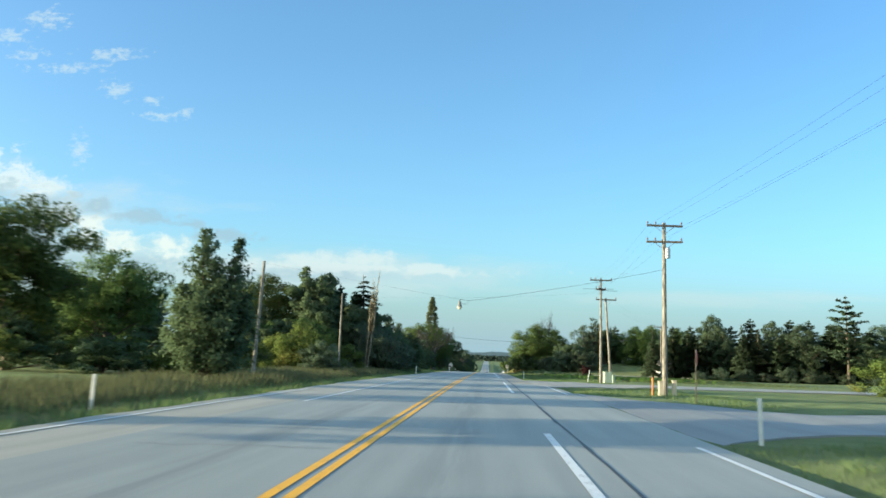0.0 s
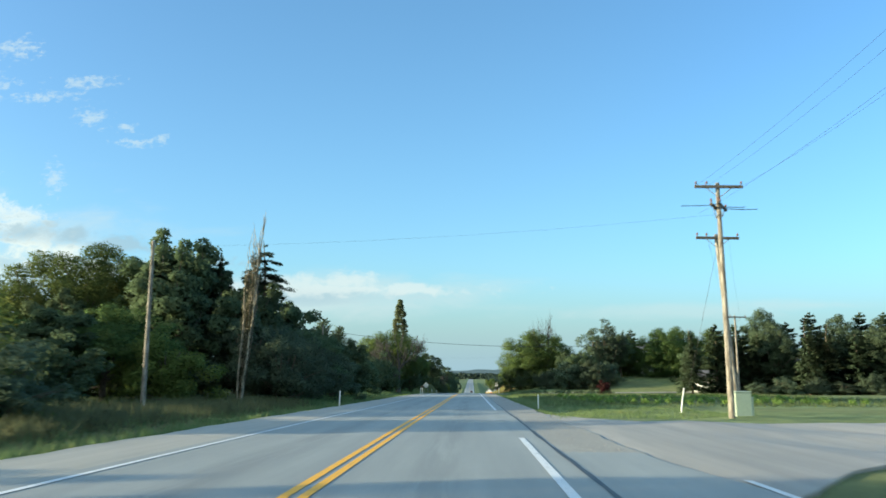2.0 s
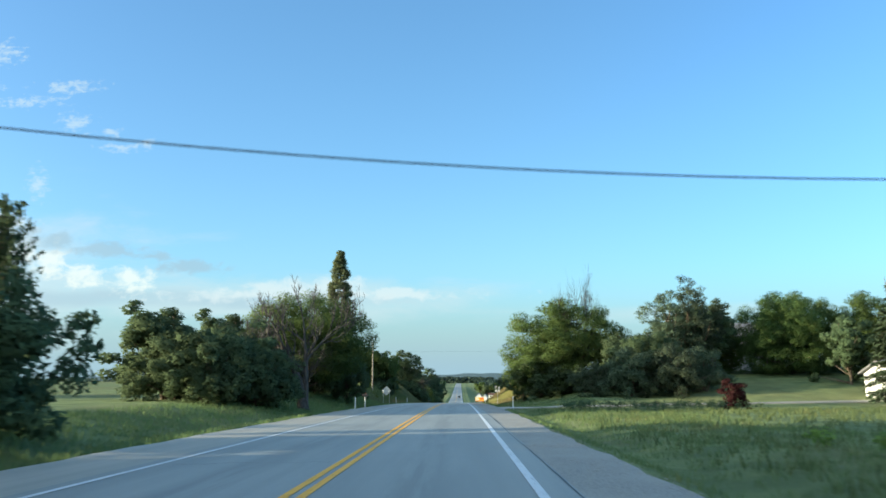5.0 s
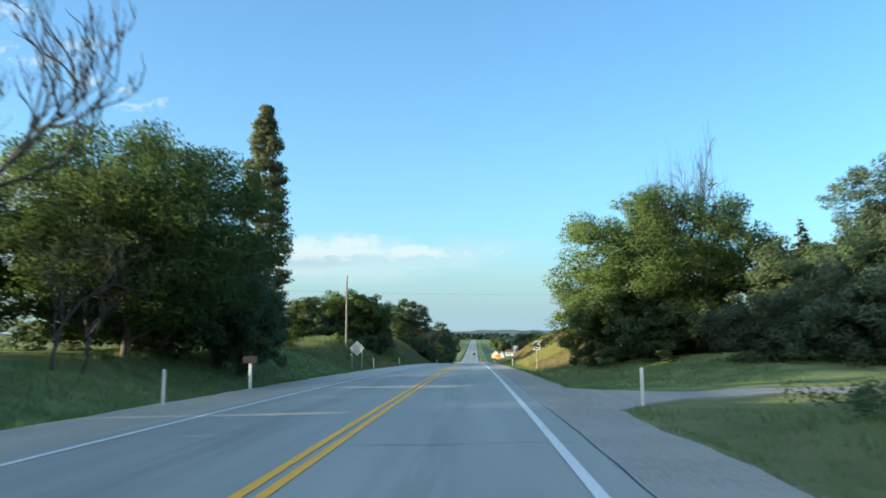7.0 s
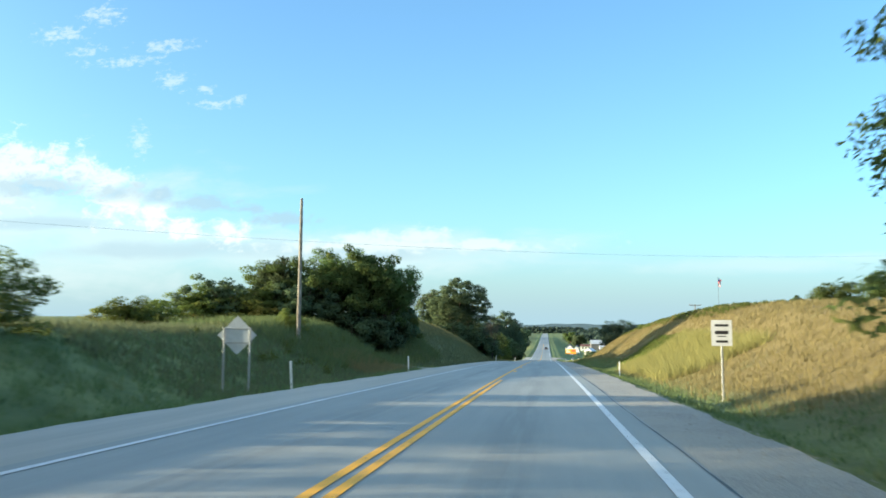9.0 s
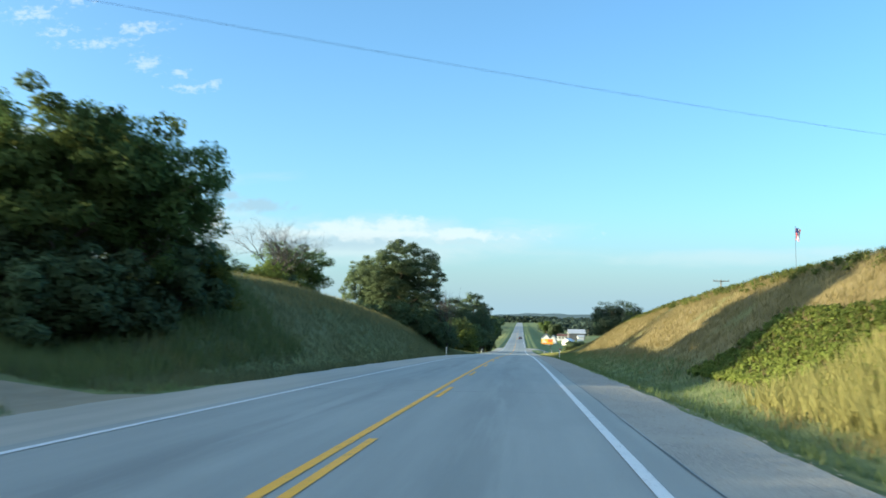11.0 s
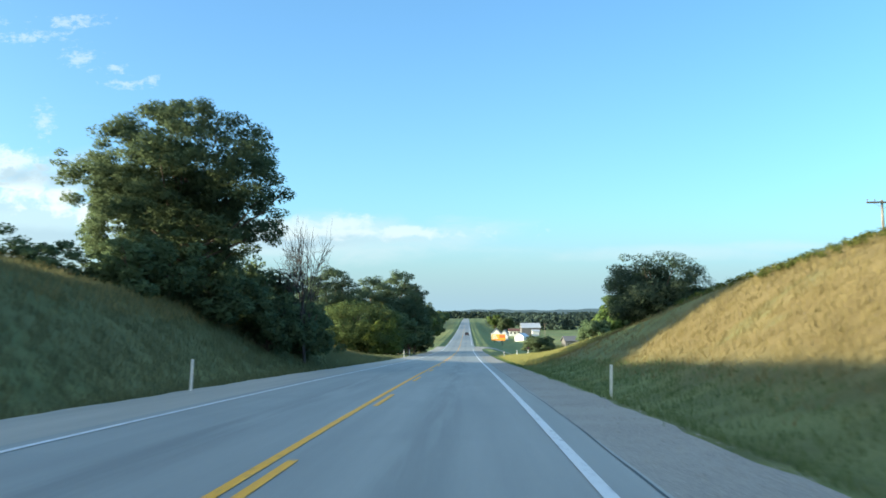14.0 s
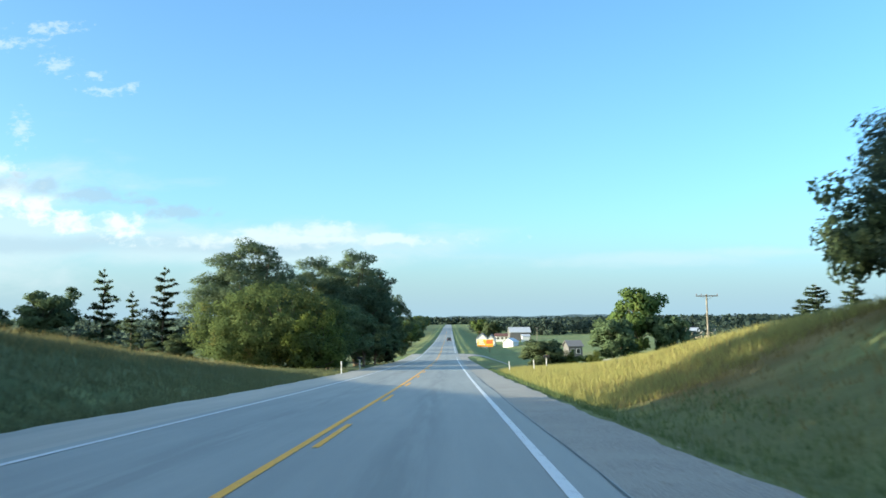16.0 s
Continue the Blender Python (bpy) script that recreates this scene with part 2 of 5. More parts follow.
def asphalt_material(name, dark, light, tracks=True):
    m, tr, b = material(name)
    p = place(tr)
    sep = tr.nodes.new("ShaderNodeSeparateXYZ")
    link(tr, p, sep.inputs[0])
    mp = tr.nodes.new("ShaderNodeMapping")
    mp.inputs["Scale"].default_value = (1.4, 0.07, 1.0)
    link(tr, p, mp.inputs[0])
    streak, blotch, grit = noise_tex(tr, mp.outputs[0], 1.0, 5), noise_tex(tr, p, 0.35, 4), noise_tex(tr, p, 42.0, 3, 0.8)
    col = mix_rgb(tr, smooth(tr, streak, 0.2, 0.8), dark, light)
    col = mix_rgb(tr, math_node(tr, "MULTIPLY", smooth(tr, blotch, 0.5, 0.7), 0.35), col, dark)
    if tracks:
        # a band of dripped oil along the middle of each lane
        for c in (-0.55, -3.9):
            d = math_node(tr, "ABSOLUTE", math_node(tr, "SUBTRACT", sep.outputs[0], c))
            band = math_node(tr, "MULTIPLY", math_node(tr, "SUBTRACT", 1.0, smooth(tr, d, 0.1, 0.7)), smooth(tr, noise_tex(tr, mp.outputs[0], 2.3, 4), 0.35, 0.6))
            col = mix_rgb(tr, math_node(tr, "MULTIPLY", band, 0.4), col, tuple(c2 * 0.6 for c2 in dark))
    col = mix_rgb(tr, 0.5, col, mix_rgb(tr, grit, (0.3, 0.3, 0.3), (0.72, 0.72, 0.72)), "OVERLAY")
    link(tr, col, b.inputs["Base Color"])
    b.inputs["Roughness"].default_value = 0.62
    b.inputs["Specular IOR Level"].default_value = 0.5
    bump(tr, b, grit, 0.5, 0.006)
    return m


def gravel_material():
    """Loose pale stones trodden into the road edge."""
    m, tr, b = material("shoulder_gravel")
    p = place(tr)
    vor = tr.nodes.new("ShaderNodeTexVoronoi")
    vor.inputs["Scale"].default_value = 30.0
    link(tr, p, vor.inputs["Vector"])
    grey = tr.nodes.new("ShaderNodeSeparateColor")
    link(tr, vor.outputs["Color"], grey.inputs[0])
    col = mix_rgb(tr, grey.outputs[0], (0.30, 0.295, 0.262), (0.42, 0.40, 0.345))
    col = mix_rgb(tr, smooth(tr, vor.outputs["Distance"], 0.35, 0.7), col, (0.235, 0.228, 0.21))
    col = mix_rgb(tr, math_node(tr, "MULTIPLY", smooth(tr, noise_tex(tr, p, 0.5, 5), 0.4, 0.65), 0.6), col, (0.36, 0.35, 0.31))
    link(tr, col, b.inputs["Base Color"])
    b.inputs["Roughness"].default_value = 0.9
    bump(tr, b, math_node(tr, "SUBTRACT", 1.0, vor.outputs["Distance"]), 0.4, 0.012)
    return m


def paint_material(name, rgb, under):
    """Road paint, worn through to the asphalt here and there."""
    m, tr, b = material(name)
    p = place(tr)
    wear = math_node(tr, "MULTIPLY", smooth(tr, noise_tex(tr, p, 7.0, 6, 0.75), 0.53, 0.68), 0.75)
    link(tr, mix_rgb(tr, wear, rgb, under), b.inputs["Base Color"])
    b.inputs["Roughness"].default_value = 0.6
    return m


GROUND = ground_material()
ASPHALT = asphalt_material("aged_asphalt", (0.255, 0.268, 0.252), (0.335, 0.350, 0.325))
SHOULDER = asphalt_material("pale_shoulder", (0.33, 0.315, 0.265), (0.45, 0.42, 0.355), False)
STONES = gravel_material()
GRAVEL = asphalt_material("drive_gravel", (0.27, 0.25, 0.215), (0.40, 0.365, 0.31), False)
DIRT = asphalt_material("track_dirt", (0.20, 0.175, 0.12), (0.30, 0.265, 0.19), False)
SIDE_ASPHALT = asphalt_material("side_road_asphalt", (0.20, 0.205, 0.205), (0.28, 0.28, 0.27), False)
WHITE_PAINT = paint_material("white_road_paint", (0.72, 0.74, 0.74), (0.2, 0.2, 0.2))
YELLOW_PAINT = paint_material("yellow_road_paint", (0.90, 0.44, 0.02), (0.22, 0.17, 0.1))
TAR = plain("crack_tar", (0.03, 0.03, 0.033), 0.5)
POLE_WOOD = bark_mat("weathered_pole_wood", (0.25, 0.215, 0.17), (0.36, 0.33, 0.28))
ARM_WOOD = bark_mat("crossarm_wood", (0.15, 0.125, 0.10))
BARK = bark_mat("tree_bark", (0.16, 0.125, 0.09))
DEAD_WOOD = bark_mat("dead_wood", (0.06, 0.056, 0.053), (0.095, 0.088, 0.082))
DRY_WOOD = bark_mat("dry_poplar_wood", (0.32, 0.265, 0.19), (0.46, 0.39, 0.28))
CABLE = plain("black_cable", (0.02, 0.02, 0.022), 0.5)
GALV = plain("galvanised_steel", (0.42, 0.44, 0.45), 0.45, 0.7)
WHITE_POST = plain("white_plastic_post", (0.78, 0.79, 0.78), 0.5, vary=0.25)
CABINET = plain("pale_green_cabinet", (0.42, 0.50, 0.38), 0.5)
BEIGE = plain("beige_pedestal", (0.55, 0.47, 0.36), 0.6)
ORANGE = plain("orange_marker", (0.75, 0.22, 0.06), 0.5)
SIGN_WHITE = plain("sign_white", (0.75, 0.76, 0.76), 0.4)
SIGN_BACK = plain("sign_back_aluminium", (0.55, 0.58, 0.60), 0.45, 0.4)
SIGN_RED = plain("sign_red", (0.5, 0.03, 0.03), 0.4)
BLACK = plain("black_paint", (0.02, 0.02, 0.022), 0.75)
PORCELAIN = plain("brown_porcelain", (0.18, 0.09, 0.06), 0.25)
SIDING = plain("white_siding", (0.72, 0.73, 0.72), 0.6)
GREY_ROOF = plain("grey_shingles", (0.20, 0.20, 0.21), 0.85, vary=0.35)
PALE_ROOF = plain("pale_metal_roof", (0.62, 0.65, 0.68), 0.4, 0.3)
GREY_WALL = plain("grey_barn_boards", (0.15, 0.15, 0.155), 0.8, vary=0.3)
TAN_WALL = plain("tan_siding", (0.55, 0.48, 0.36), 0.7)
YELLOW_WALL = plain("billboard_yellow", (0.80, 0.50, 0.05), 0.5)
ORANGE_RED = plain("billboard_orange", (0.78, 0.18, 0.05), 0.5)
GLASS_DARK = plain("dark_window_glass", (0.03, 0.035, 0.04), 0.08)
TYRE = plain("tyre_rubber", (0.02, 0.02, 0.02), 0.8)
CAR_PAINT = plain("dark_car_paint", (0.03, 0.035, 0.045), 0.25)
RED_LAMP = plain("tail_lamp_red", (0.45, 0.02, 0.02), 0.3)
FLAG_RED = plain("flag_red", (0.55, 0.04, 0.05), 0.8)
FLAG_BLUE = plain("flag_blue", (0.03, 0.05, 0.2), 0.8)
FLAG_WHITE = plain("flag_white", (0.75, 0.75, 0.75), 0.8)
LAMP_GREY = plain("lamp_grey", (0.17, 0.175, 0.175), 0.6)
REFRACTOR = plain("frosted_glass", (0.72, 0.68, 0.55), 0.3)
MAPLE = foliage("maple_leaves", (0.086, 0.132, 0.048), (0.128, 0.180, 0.064), (0.175, 0.185, 0.060), 0.47)
DARK_LEAF = foliage("dark_leaves", (0.086, 0.128, 0.074), (0.138, 0.192, 0.102), None, 0.48)
OLIVE_LEAF = foliage("olive_leaves", (0.062, 0.090, 0.062), (0.100, 0.136, 0.092), None, 0.47)
SILVER_LEAF = foliage("silver_leaves", (0.084, 0.120, 0.080), (0.138, 0.180, 0.118), None, 0.46)
MOUND_LEAF = foliage("bush_leaves", (0.066, 0.092, 0.040), (0.108, 0.138, 0.054), (0.175, 0.150, 0.056), 0.4)
POPLAR_LEAF = foliage("poplar_leaves", (0.120, 0.155, 0.085), (0.200, 0.235, 0.130), (0.25, 0.22, 0.12), 0.46)
BUSH_LEAF = foliage("shrub_leaves", (0.095, 0.135, 0.042), (0.195, 0.240, 0.070), (0.260, 0.230, 0.075), 0.47)
NEEDLE = foliage("spruce_needles", (0.078, 0.125, 0.080), (0.150, 0.205, 0.122), None, 0.42)
PINE_NEEDLE = foliage("pine_needles", (0.066, 0.108, 0.070), (0.120, 0.168, 0.096), None, 0.42)
PURPLE_LEAF = foliage("purple_leaves", (0.035, 0.016, 0.018), (0.075, 0.03, 0.03), None, 0.35)
GRASS = foliage("green_grass_blades", (0.112, 0.160, 0.070), (0.190, 0.248, 0.104), (0.250, 0.235, 0.110))
STRAW = foliage("dry_grass_blades", (0.188, 0.152, 0.071), (0.268, 0.222, 0.11))
GOLD_GRASS = foliage("golden_grass_blades", (0.25, 0.238, 0.09), (0.37, 0.350, 0.14))
STONE = plain("loose_stone", (0.46, 0.43, 0.37), 0.9, vary=0.5, scale=3.0)
DULL_LEAF = foliage("withered_poplar_leaves", (0.135, 0.140, 0.095), (0.225, 0.225, 0.150))
MIXED = foliage("half_dry_grass_blades", (0.112, 0.134, 0.074), (0.188, 0.200, 0.106))
VINE = foliage("vine_leaves", (0.17, 0.25, 0.06), (0.29, 0.38, 0.10), None, 0.47)
# far woods: some haze of distance is put into the leaf colour as blue
HAZED_LEAF = foliage("hazed_far_leaves", (0.050, 0.080, 0.074), (0.085, 0.125, 0.105), None, 0.3)


# ---- the lie of the land ----
ROAD_Y = [-600, -60, -20, 0, 20, 40, 60, 80, 100, 120, 140, 160, 180, 200, 220, 240, 260, 280, 300, 320, 340, 360, 380, 400, 425, 455, 500, 555, 620, 700, 800, 900, 1080, 1400, 2500, 5000]
ROAD_Z = [2.0, 0.30, 0.12, 0, -0.14, -0.31, -0.53, -0.81, -1.10, -1.38, -1.67, -2.0, -2.42, -2.9, -3.45, -4.04, -4.66, -5.33, -6.06, -6.87, -7.75, -8.63, -9.45, -10.2, -11.1, -12.1, -12.9, -13.3, -13.6, -13.5, -13.0, -12.3, -10.6, -9.5, -8.0, -8.0]
RIGHT_Y = [-100, 60, 110, 140, 168, 180, 195, 212, 232, 250, 270, 300, 325, 345, 365, 385, 405, 440, 500, 700, 1000, 1500]
RIGHT_H = [0.0, 0.0, 0.0, 0.1, 0.15, 0.9, 1.8, 2.9, 4.35, 5.1, 5.45, 5.4, 4.95, 3.6, 2.3, 0.8, -0.3, -1.6, -3.0, -3.0, -1.0, 0.0]
LEFT_Y = [-100, 60, 120, 160, 192, 207, 220, 240, 256, 270, 300, 320, 345, 365, 390, 450, 700, 1000]
LEFT_H = [0.0, 0.2, 0.6, 1.1, 1.9, 2.0, 2.3, 3.3, 4.5, 4.9, 4.6, 3.9, 2.9, 1.6, 0.2, -0.8, -1.5, 0.0]


def ease(v, lo, hi):
    s = np.clip((np.asarray(v, float) - lo) / (hi - lo), 0, 1)
    return s * s * (3 - 2 * s)


def spline(y, ys, zs):
    """Smooth curve through the table (finite-difference tangents)."""
    ys, zs = np.asarray(ys, float), np.asarray(zs, float)
    m = np.gradient(zs, ys)
    y = np.clip(np.asarray(y, float), ys[0], ys[-1])
    k = np.clip(np.searchsorted(ys, y) - 1, 0, len(ys) - 2)
    h = ys[k + 1] - ys[k]
    s = (y - ys[k]) / h
    return ((2 * s**3 - 3 * s**2 + 1) * zs[k] + (s**3 - 2 * s**2 + s) * h * m[k] + (-2 * s**3 + 3 * s**2) * zs[k + 1] + (s**3 - s**2) * h * m[k + 1])


def road_z(y):
    return spline(y, ROAD_Y, ROAD_Z)


def land(x, y):
    """Height of the grass at a place."""
    x, y = np.asarray(x, float), np.asarray(y, float)
    far = ease(np.abs(x), 90, 500)
    right, left = spline(y, RIGHT_Y, RIGHT_H), spline(y, LEFT_Y, LEFT_H)
    h = ease(x, 5.0, 15.5) * right * (1 - 0.75 * ease(x, 50, 95)) * (1 - 0.7 * ease(x, 18, 42) * ease(y, 325, 350)) + ease(-x, 9.6, 16.5) * left
    entry = np.exp(-(((y - 244 + 0.6 * (x + 9)) / 7.5) ** 2)) * (1 - ease(-x, 15, 22)) * (x < 0)
    h = h * (1 - 0.9 * entry)
    ditch = -0.22 * (ease(x, 3.5, 4.6) - ease(x, 4.6, 6.5)) - 0.2 * (ease(-x, 8.6, 9.6) - ease(-x, 9.6, 11.5))
    pad = np.maximum.reduce([ease(y, 12, 16) * (1 - ease(y, 42, 46)), ease(y, 48, 52) * (1 - ease(y, 77, 81)), ease(y, 158, 162) * (1 - ease(y, 172, 176)), ease(y, 474, 479) * (1 - ease(y, 497, 502))]) * (x > 0)
    pad = np.maximum(pad, ease(y, 232, 236) * (1 - ease(y, 246, 250)) * (x < 0))
    ditch = ditch * (1 - pad)
    rough = 0.10 * np.sin(x * 0.9 + 1.3 * np.sin(y * 0.21)) * np.sin(y * 0.37 + x * 0.2) * ease(np.abs(x + 2.4), 7.5, 12) * (1 - ease(np.abs(x), 13, 19))
    knoll = 1.8 * ease(x, 17, 32) * ease(y, 168, 192) * (1 - ease(y, 215, 245))
    swell = 1.6 * np.sin(x * 0.013 + 1.0) * np.sin(y * 0.008) * ease(np.abs(x), 50, 160)
    return road_z(y) - 0.03 + h * (1 - far) + ditch + rough + swell + knoll + far * 3.0


def mesh_object(name, verts, faces, mat, parent=None, flat=True, label="", category="", group="", kind="", normals=None):
    """One mesh from arrays of corners and faces."""
    me = bpy.data.meshes.new(name)
    verts = np.asarray(verts, np.float32).reshape(-1, 3)
    if isinstance(faces, np.ndarray):
        n, k = faces.shape
        me.vertices.add(len(verts))
        me.vertices.foreach_set("co", verts.ravel())
        me.loops.add(n * k)
        me.loops.foreach_set("vertex_index", faces.astype(np.int32).ravel())
        me.polygons.add(n)
        me.polygons.foreach_set("loop_start", np.arange(0, n * k, k, dtype=np.int32))
        me.polygons.foreach_set("loop_total", np.full(n, k, np.int32))
        me.update(calc_edges=True)
    else:
        me.from_pydata(verts.tolist(), [], faces)
    me.materials.append(mat)
    if not flat:
        me.polygons.foreach_set("use_smooth", np.ones(len(me.polygons), bool))
    if normals is not None:
        me.polygons.foreach_set("use_smooth", np.ones(len(me.polygons), bool))
        me.normals_split_custom_set_from_vertices(np.asarray(normals, np.float32))
    ob = new(name, me)
    if parent is not None:
        ob.parent = parent
    return tagged(ob, label, category, group, kind)


def grid(xs, ys, height):
    X, Y = np.meshgrid(xs, ys)
    V = np.stack([X, Y, height(X, Y)], -1).reshape(-1, 3)
    nx, ny = len(xs), len(ys)
    i = (np.arange(ny - 1)[:, None] * nx + np.arange(nx - 1)[None]).ravel()
    return V, np.stack([i, i + 1, i + nx + 1, i + nx], 1)


def make_ground():
    near = np.concatenate([np.arange(-60, -18, 3.0), np.arange(-18, -8.2, 0.7), [-8.1, -7.0, -2.5, 2.5, 3.2], np.arange(3.6, 18, 0.7), np.arange(18, 61, 3.0)])
    out = np.array([70, 85, 105, 130, 165, 210, 280, 380, 520, 750, 1100, 1700, 2600, 4000])
    xs = np.concatenate([-out[::-1], near, out])
    ys = np.concatenate([np.array([-600, -400, -250, -150, -90, -60]), np.arange(-40, 540, 2.0), np.arange(540, 800, 10.0), np.arange(800, 1500, 40.0), np.array([1500, 1700, 2000, 2500, 3200, 4300])])

    def height(x, y):
        under = ease(x, -8.3, -7.4) * (1 - ease(x, 2.6, 3.5))
        return land(x, y) - 0.25 * under
    V, F = grid(xs, ys, height)
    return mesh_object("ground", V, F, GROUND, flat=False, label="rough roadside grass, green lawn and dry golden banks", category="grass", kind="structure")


def strip(name, x0, x1, y0, y1, lift, mat, thick=0.0, parent=None, step=2.0, edge=None, **tags):
    """A band along the road, draped on its long profile; edge(y) may shift its right side."""
    n = max(2, int((y1 - y0) / step) + 1)
    ys = np.linspace(y0, y1, n)
    right = np.full(n, x1) if edge is None else np.array([edge(v) for v in ys])
    z = road_z(ys) + lift
    V = [np.stack([np.full(n, x0), ys, z], 1), np.stack([right, ys, z], 1)]
    F = [[i, n + i, n + i + 1, i + 1] for i in range(n - 1)]
    if thick:
        V += [np.stack([right + 0.12, ys, z - thick], 1), np.stack([np.full(n, x0) - 0.12, ys, z - thick], 1)]
        F += [[n + i, 2 * n + i, 2 * n + i + 1, n + i + 1] for i in range(n - 1)]
        F += [[3 * n + i, i, i + 1, 3 * n + i + 1] for i in range(n - 1)]
    return mesh_object(name, np.concatenate(V), F, mat, parent, **tags)


def ragged(base, amount, k):
    return lambda v: base + amount * (math.sin(v * 0.9 + k) + 0.7 * math.sin(v * 2.3 + 2 * k) + 0.5 * math.sin(v * 0.23))


YELLOW_X, WHITE_R, WHITE_L = -2.17, 1.31, -5.93


def make_road():
    ground = make_ground()
    road = strip("road", -6.3, 1.88, -80, 1500, 0.0, ASPHALT, 0.15, label="aged grey asphalt two-lane road with worn paint", category="road", kind="structure")
    strip("shoulder_right", 1.88, 3.4, -80, 500, -0.002, STONES, 0.2, edge=ragged(3.45, 0.06, 1.0), step=1.0, label="pale gravel shoulder beside the tarred seam", category="road shoulder", kind="structure")
    # the left shoulder has its ragged side away from the road
    n = 581
    ys = np.linspace(-80, 500, n)
    le = np.array([ragged(-8.55, 0.07, 2.2)(v) for v in ys])
    V = np.concatenate([np.stack([le, ys, road_z(ys) - 0.004], 1), np.stack([np.full(n, -6.30), ys, road_z(ys) - 0.004], 1), np.stack([le - 0.12, ys, road_z(ys) - 0.2], 1)])
    F = [[i, n + i, n + i + 1, i + 1] for i in range(n - 1)] + [[2 * n + i, i, i + 1, 2 * n + i + 1] for i in range(n - 1)]
    mesh_object("shoulder_left", V, F, SHOULDER, label="pale worn asphalt shoulder with ragged grassy edge", category="road shoulder", kind="structure")
    strip("turn_lane", 1.88, 4.5, -80, 57, 0.0, ASPHALT, 0.2, edge=lambda v: 4.55 - 1.1 * float(ease(v, 46, 57)), label="paved turning lane beside the road", category="road", kind="structure")

    def line(name, x, w, y0, y1, mat, lab):
        strip(name, x - w / 2, x + w / 2, y0, y1, 0.009, mat, parent=road, label=lab, step=2.0)
    line("centre_line", YELLOW_X - 0.125, 0.135, -60, 900, YELLOW_PAINT, "solid yellow centre line")
    line("centre_line", YELLOW_X + 0.125, 0.135, -60, 219, YELLOW_PAINT, "solid yellow centre line")
    for k in range(26):
        line("centre_dash", YELLOW_X + 0.135, 0.125, 231.9 + 12.0 * k, 236.0 + 12.0 * k, YELLOW_PAINT, "yellow passing dash")
    for y0, y1 in ((-60, 16.6), (38, 61), (82, 470), (505, 900)):
        line("edge_line", WHITE_R, 0.15, y0, y1, WHITE_PAINT, "worn white edge line")
    for y0, y1 in ((-60, 15.0), (38.5, 52.5)):
        line("edge_line", 4.05, 0.12, y0, y1, WHITE_PAINT, "worn white edge line")
    line("edge_line", WHITE_L, 0.13, 24.6, 900, WHITE_PAINT, "worn white edge line")
    line("edge_line", -8.05, 0.12, -60, 34, WHITE_PAINT, "worn white edge line")
    # tar-filled cracks: one long seam beside the right lane, short ones across
    rng = random.Random(4)

    def crack(pts, w):
        V, F = [], []
        for i, (px, py) in enumerate(pts):
            qx, qy = pts[min(i + 1, len(pts) - 1)]
            ox, oy = pts[max(i - 1, 0)]
            dx, dy = qx - ox, qy - oy
            d = math.hypot(dx, dy) or 1
            ww = w * rng.uniform(0.5, 1.2) / 2
            for s in (-1, 1):
                V.append((px - s * dy / d * ww, py + s * dx / d * ww, float(road_z(py)) + 0.0065 + (0.004 if px > 2.0 and py < 57 else 0)))
            if i:
                F.append([2 * i - 2, 2 * i - 1, 2 * i + 1, 2 * i])
        mesh_object("tar_seam", V, F, TAR, road, label="black tar-filled crack")
    for y0, y1 in ((-10, 95), (95, 240), (240, 400)):
        n = int((y1 - y0) / 1.2)
        crack([(1.83 + 0.02 * math.sin(i * 0.4) + rng.uniform(-0.012, 0.012), y0 + i * (y1 - y0) / n) for i in range(n + 1)], 0.09 if y1 < 100 else 0.032)
    for y in (-4, 12, 27, 33, 48, 63, 71, 86, 99, 118, 131, 139, 147, 155, 166, 181, 224, 246, 262, 288):
        x0, x1 = rng.choice(((-5.6, -2.5), (-1.9, 1.6), (-5.8, 1.7), (-1.6, 0.4)))
        n = 9
        crack([(x0 + (x1 - x0) * i / n, y + rng.uniform(-0.12, 0.12) + 0.05 * i) for i in range(n + 1)], 0.03)
    return ground


make_road()


def flat_patch(name, outline, mat, lift=0.02, **tags):
    """A paved or gravelled area given by its outline, draped over the land."""
    bm = bmesh.new()
    f = bm.faces.new([bm.verts.new((x, y, 0)) for x, y in outline])
    bmesh.ops.triangulate(bm, faces=[f])
    for _ in range(4):
        long = [e for e in bm.edges if e.calc_length() > 2.6]
        if long:
            bmesh.ops.subdivide_edges(bm, edges=long, cuts=1, use_grid_fill=False)
            bmesh.ops.triangulate(bm, faces=bm.faces[:])
    start = min(abs(x) for x, y in outline)
    for v in bm.verts:
        v.co.z = float(land(v.co.x, v.co.y)) + lift * min(1.0, 0.15 + abs(v.co.x + 2.4) / 12) * min(1.0, (abs(v.co.x) - start) / 1.1) - 0.02 * max(0.0, 1 - (abs(v.co.x) - start) / 0.3)
    rim = bmesh.ops.extrude_edge_only(bm, edges=[e for e in bm.edges if e.is_boundary])
    for v in rim["geom"]:
        if isinstance(v, bmesh.types.BMVert):
            v.co.z -= 0.2
    me = bpy.data.meshes.new(name)
    bm.to_mesh(me)
    bm.free()
    me.materials.append(mat)
    return tagged(new(name, me), **tags)


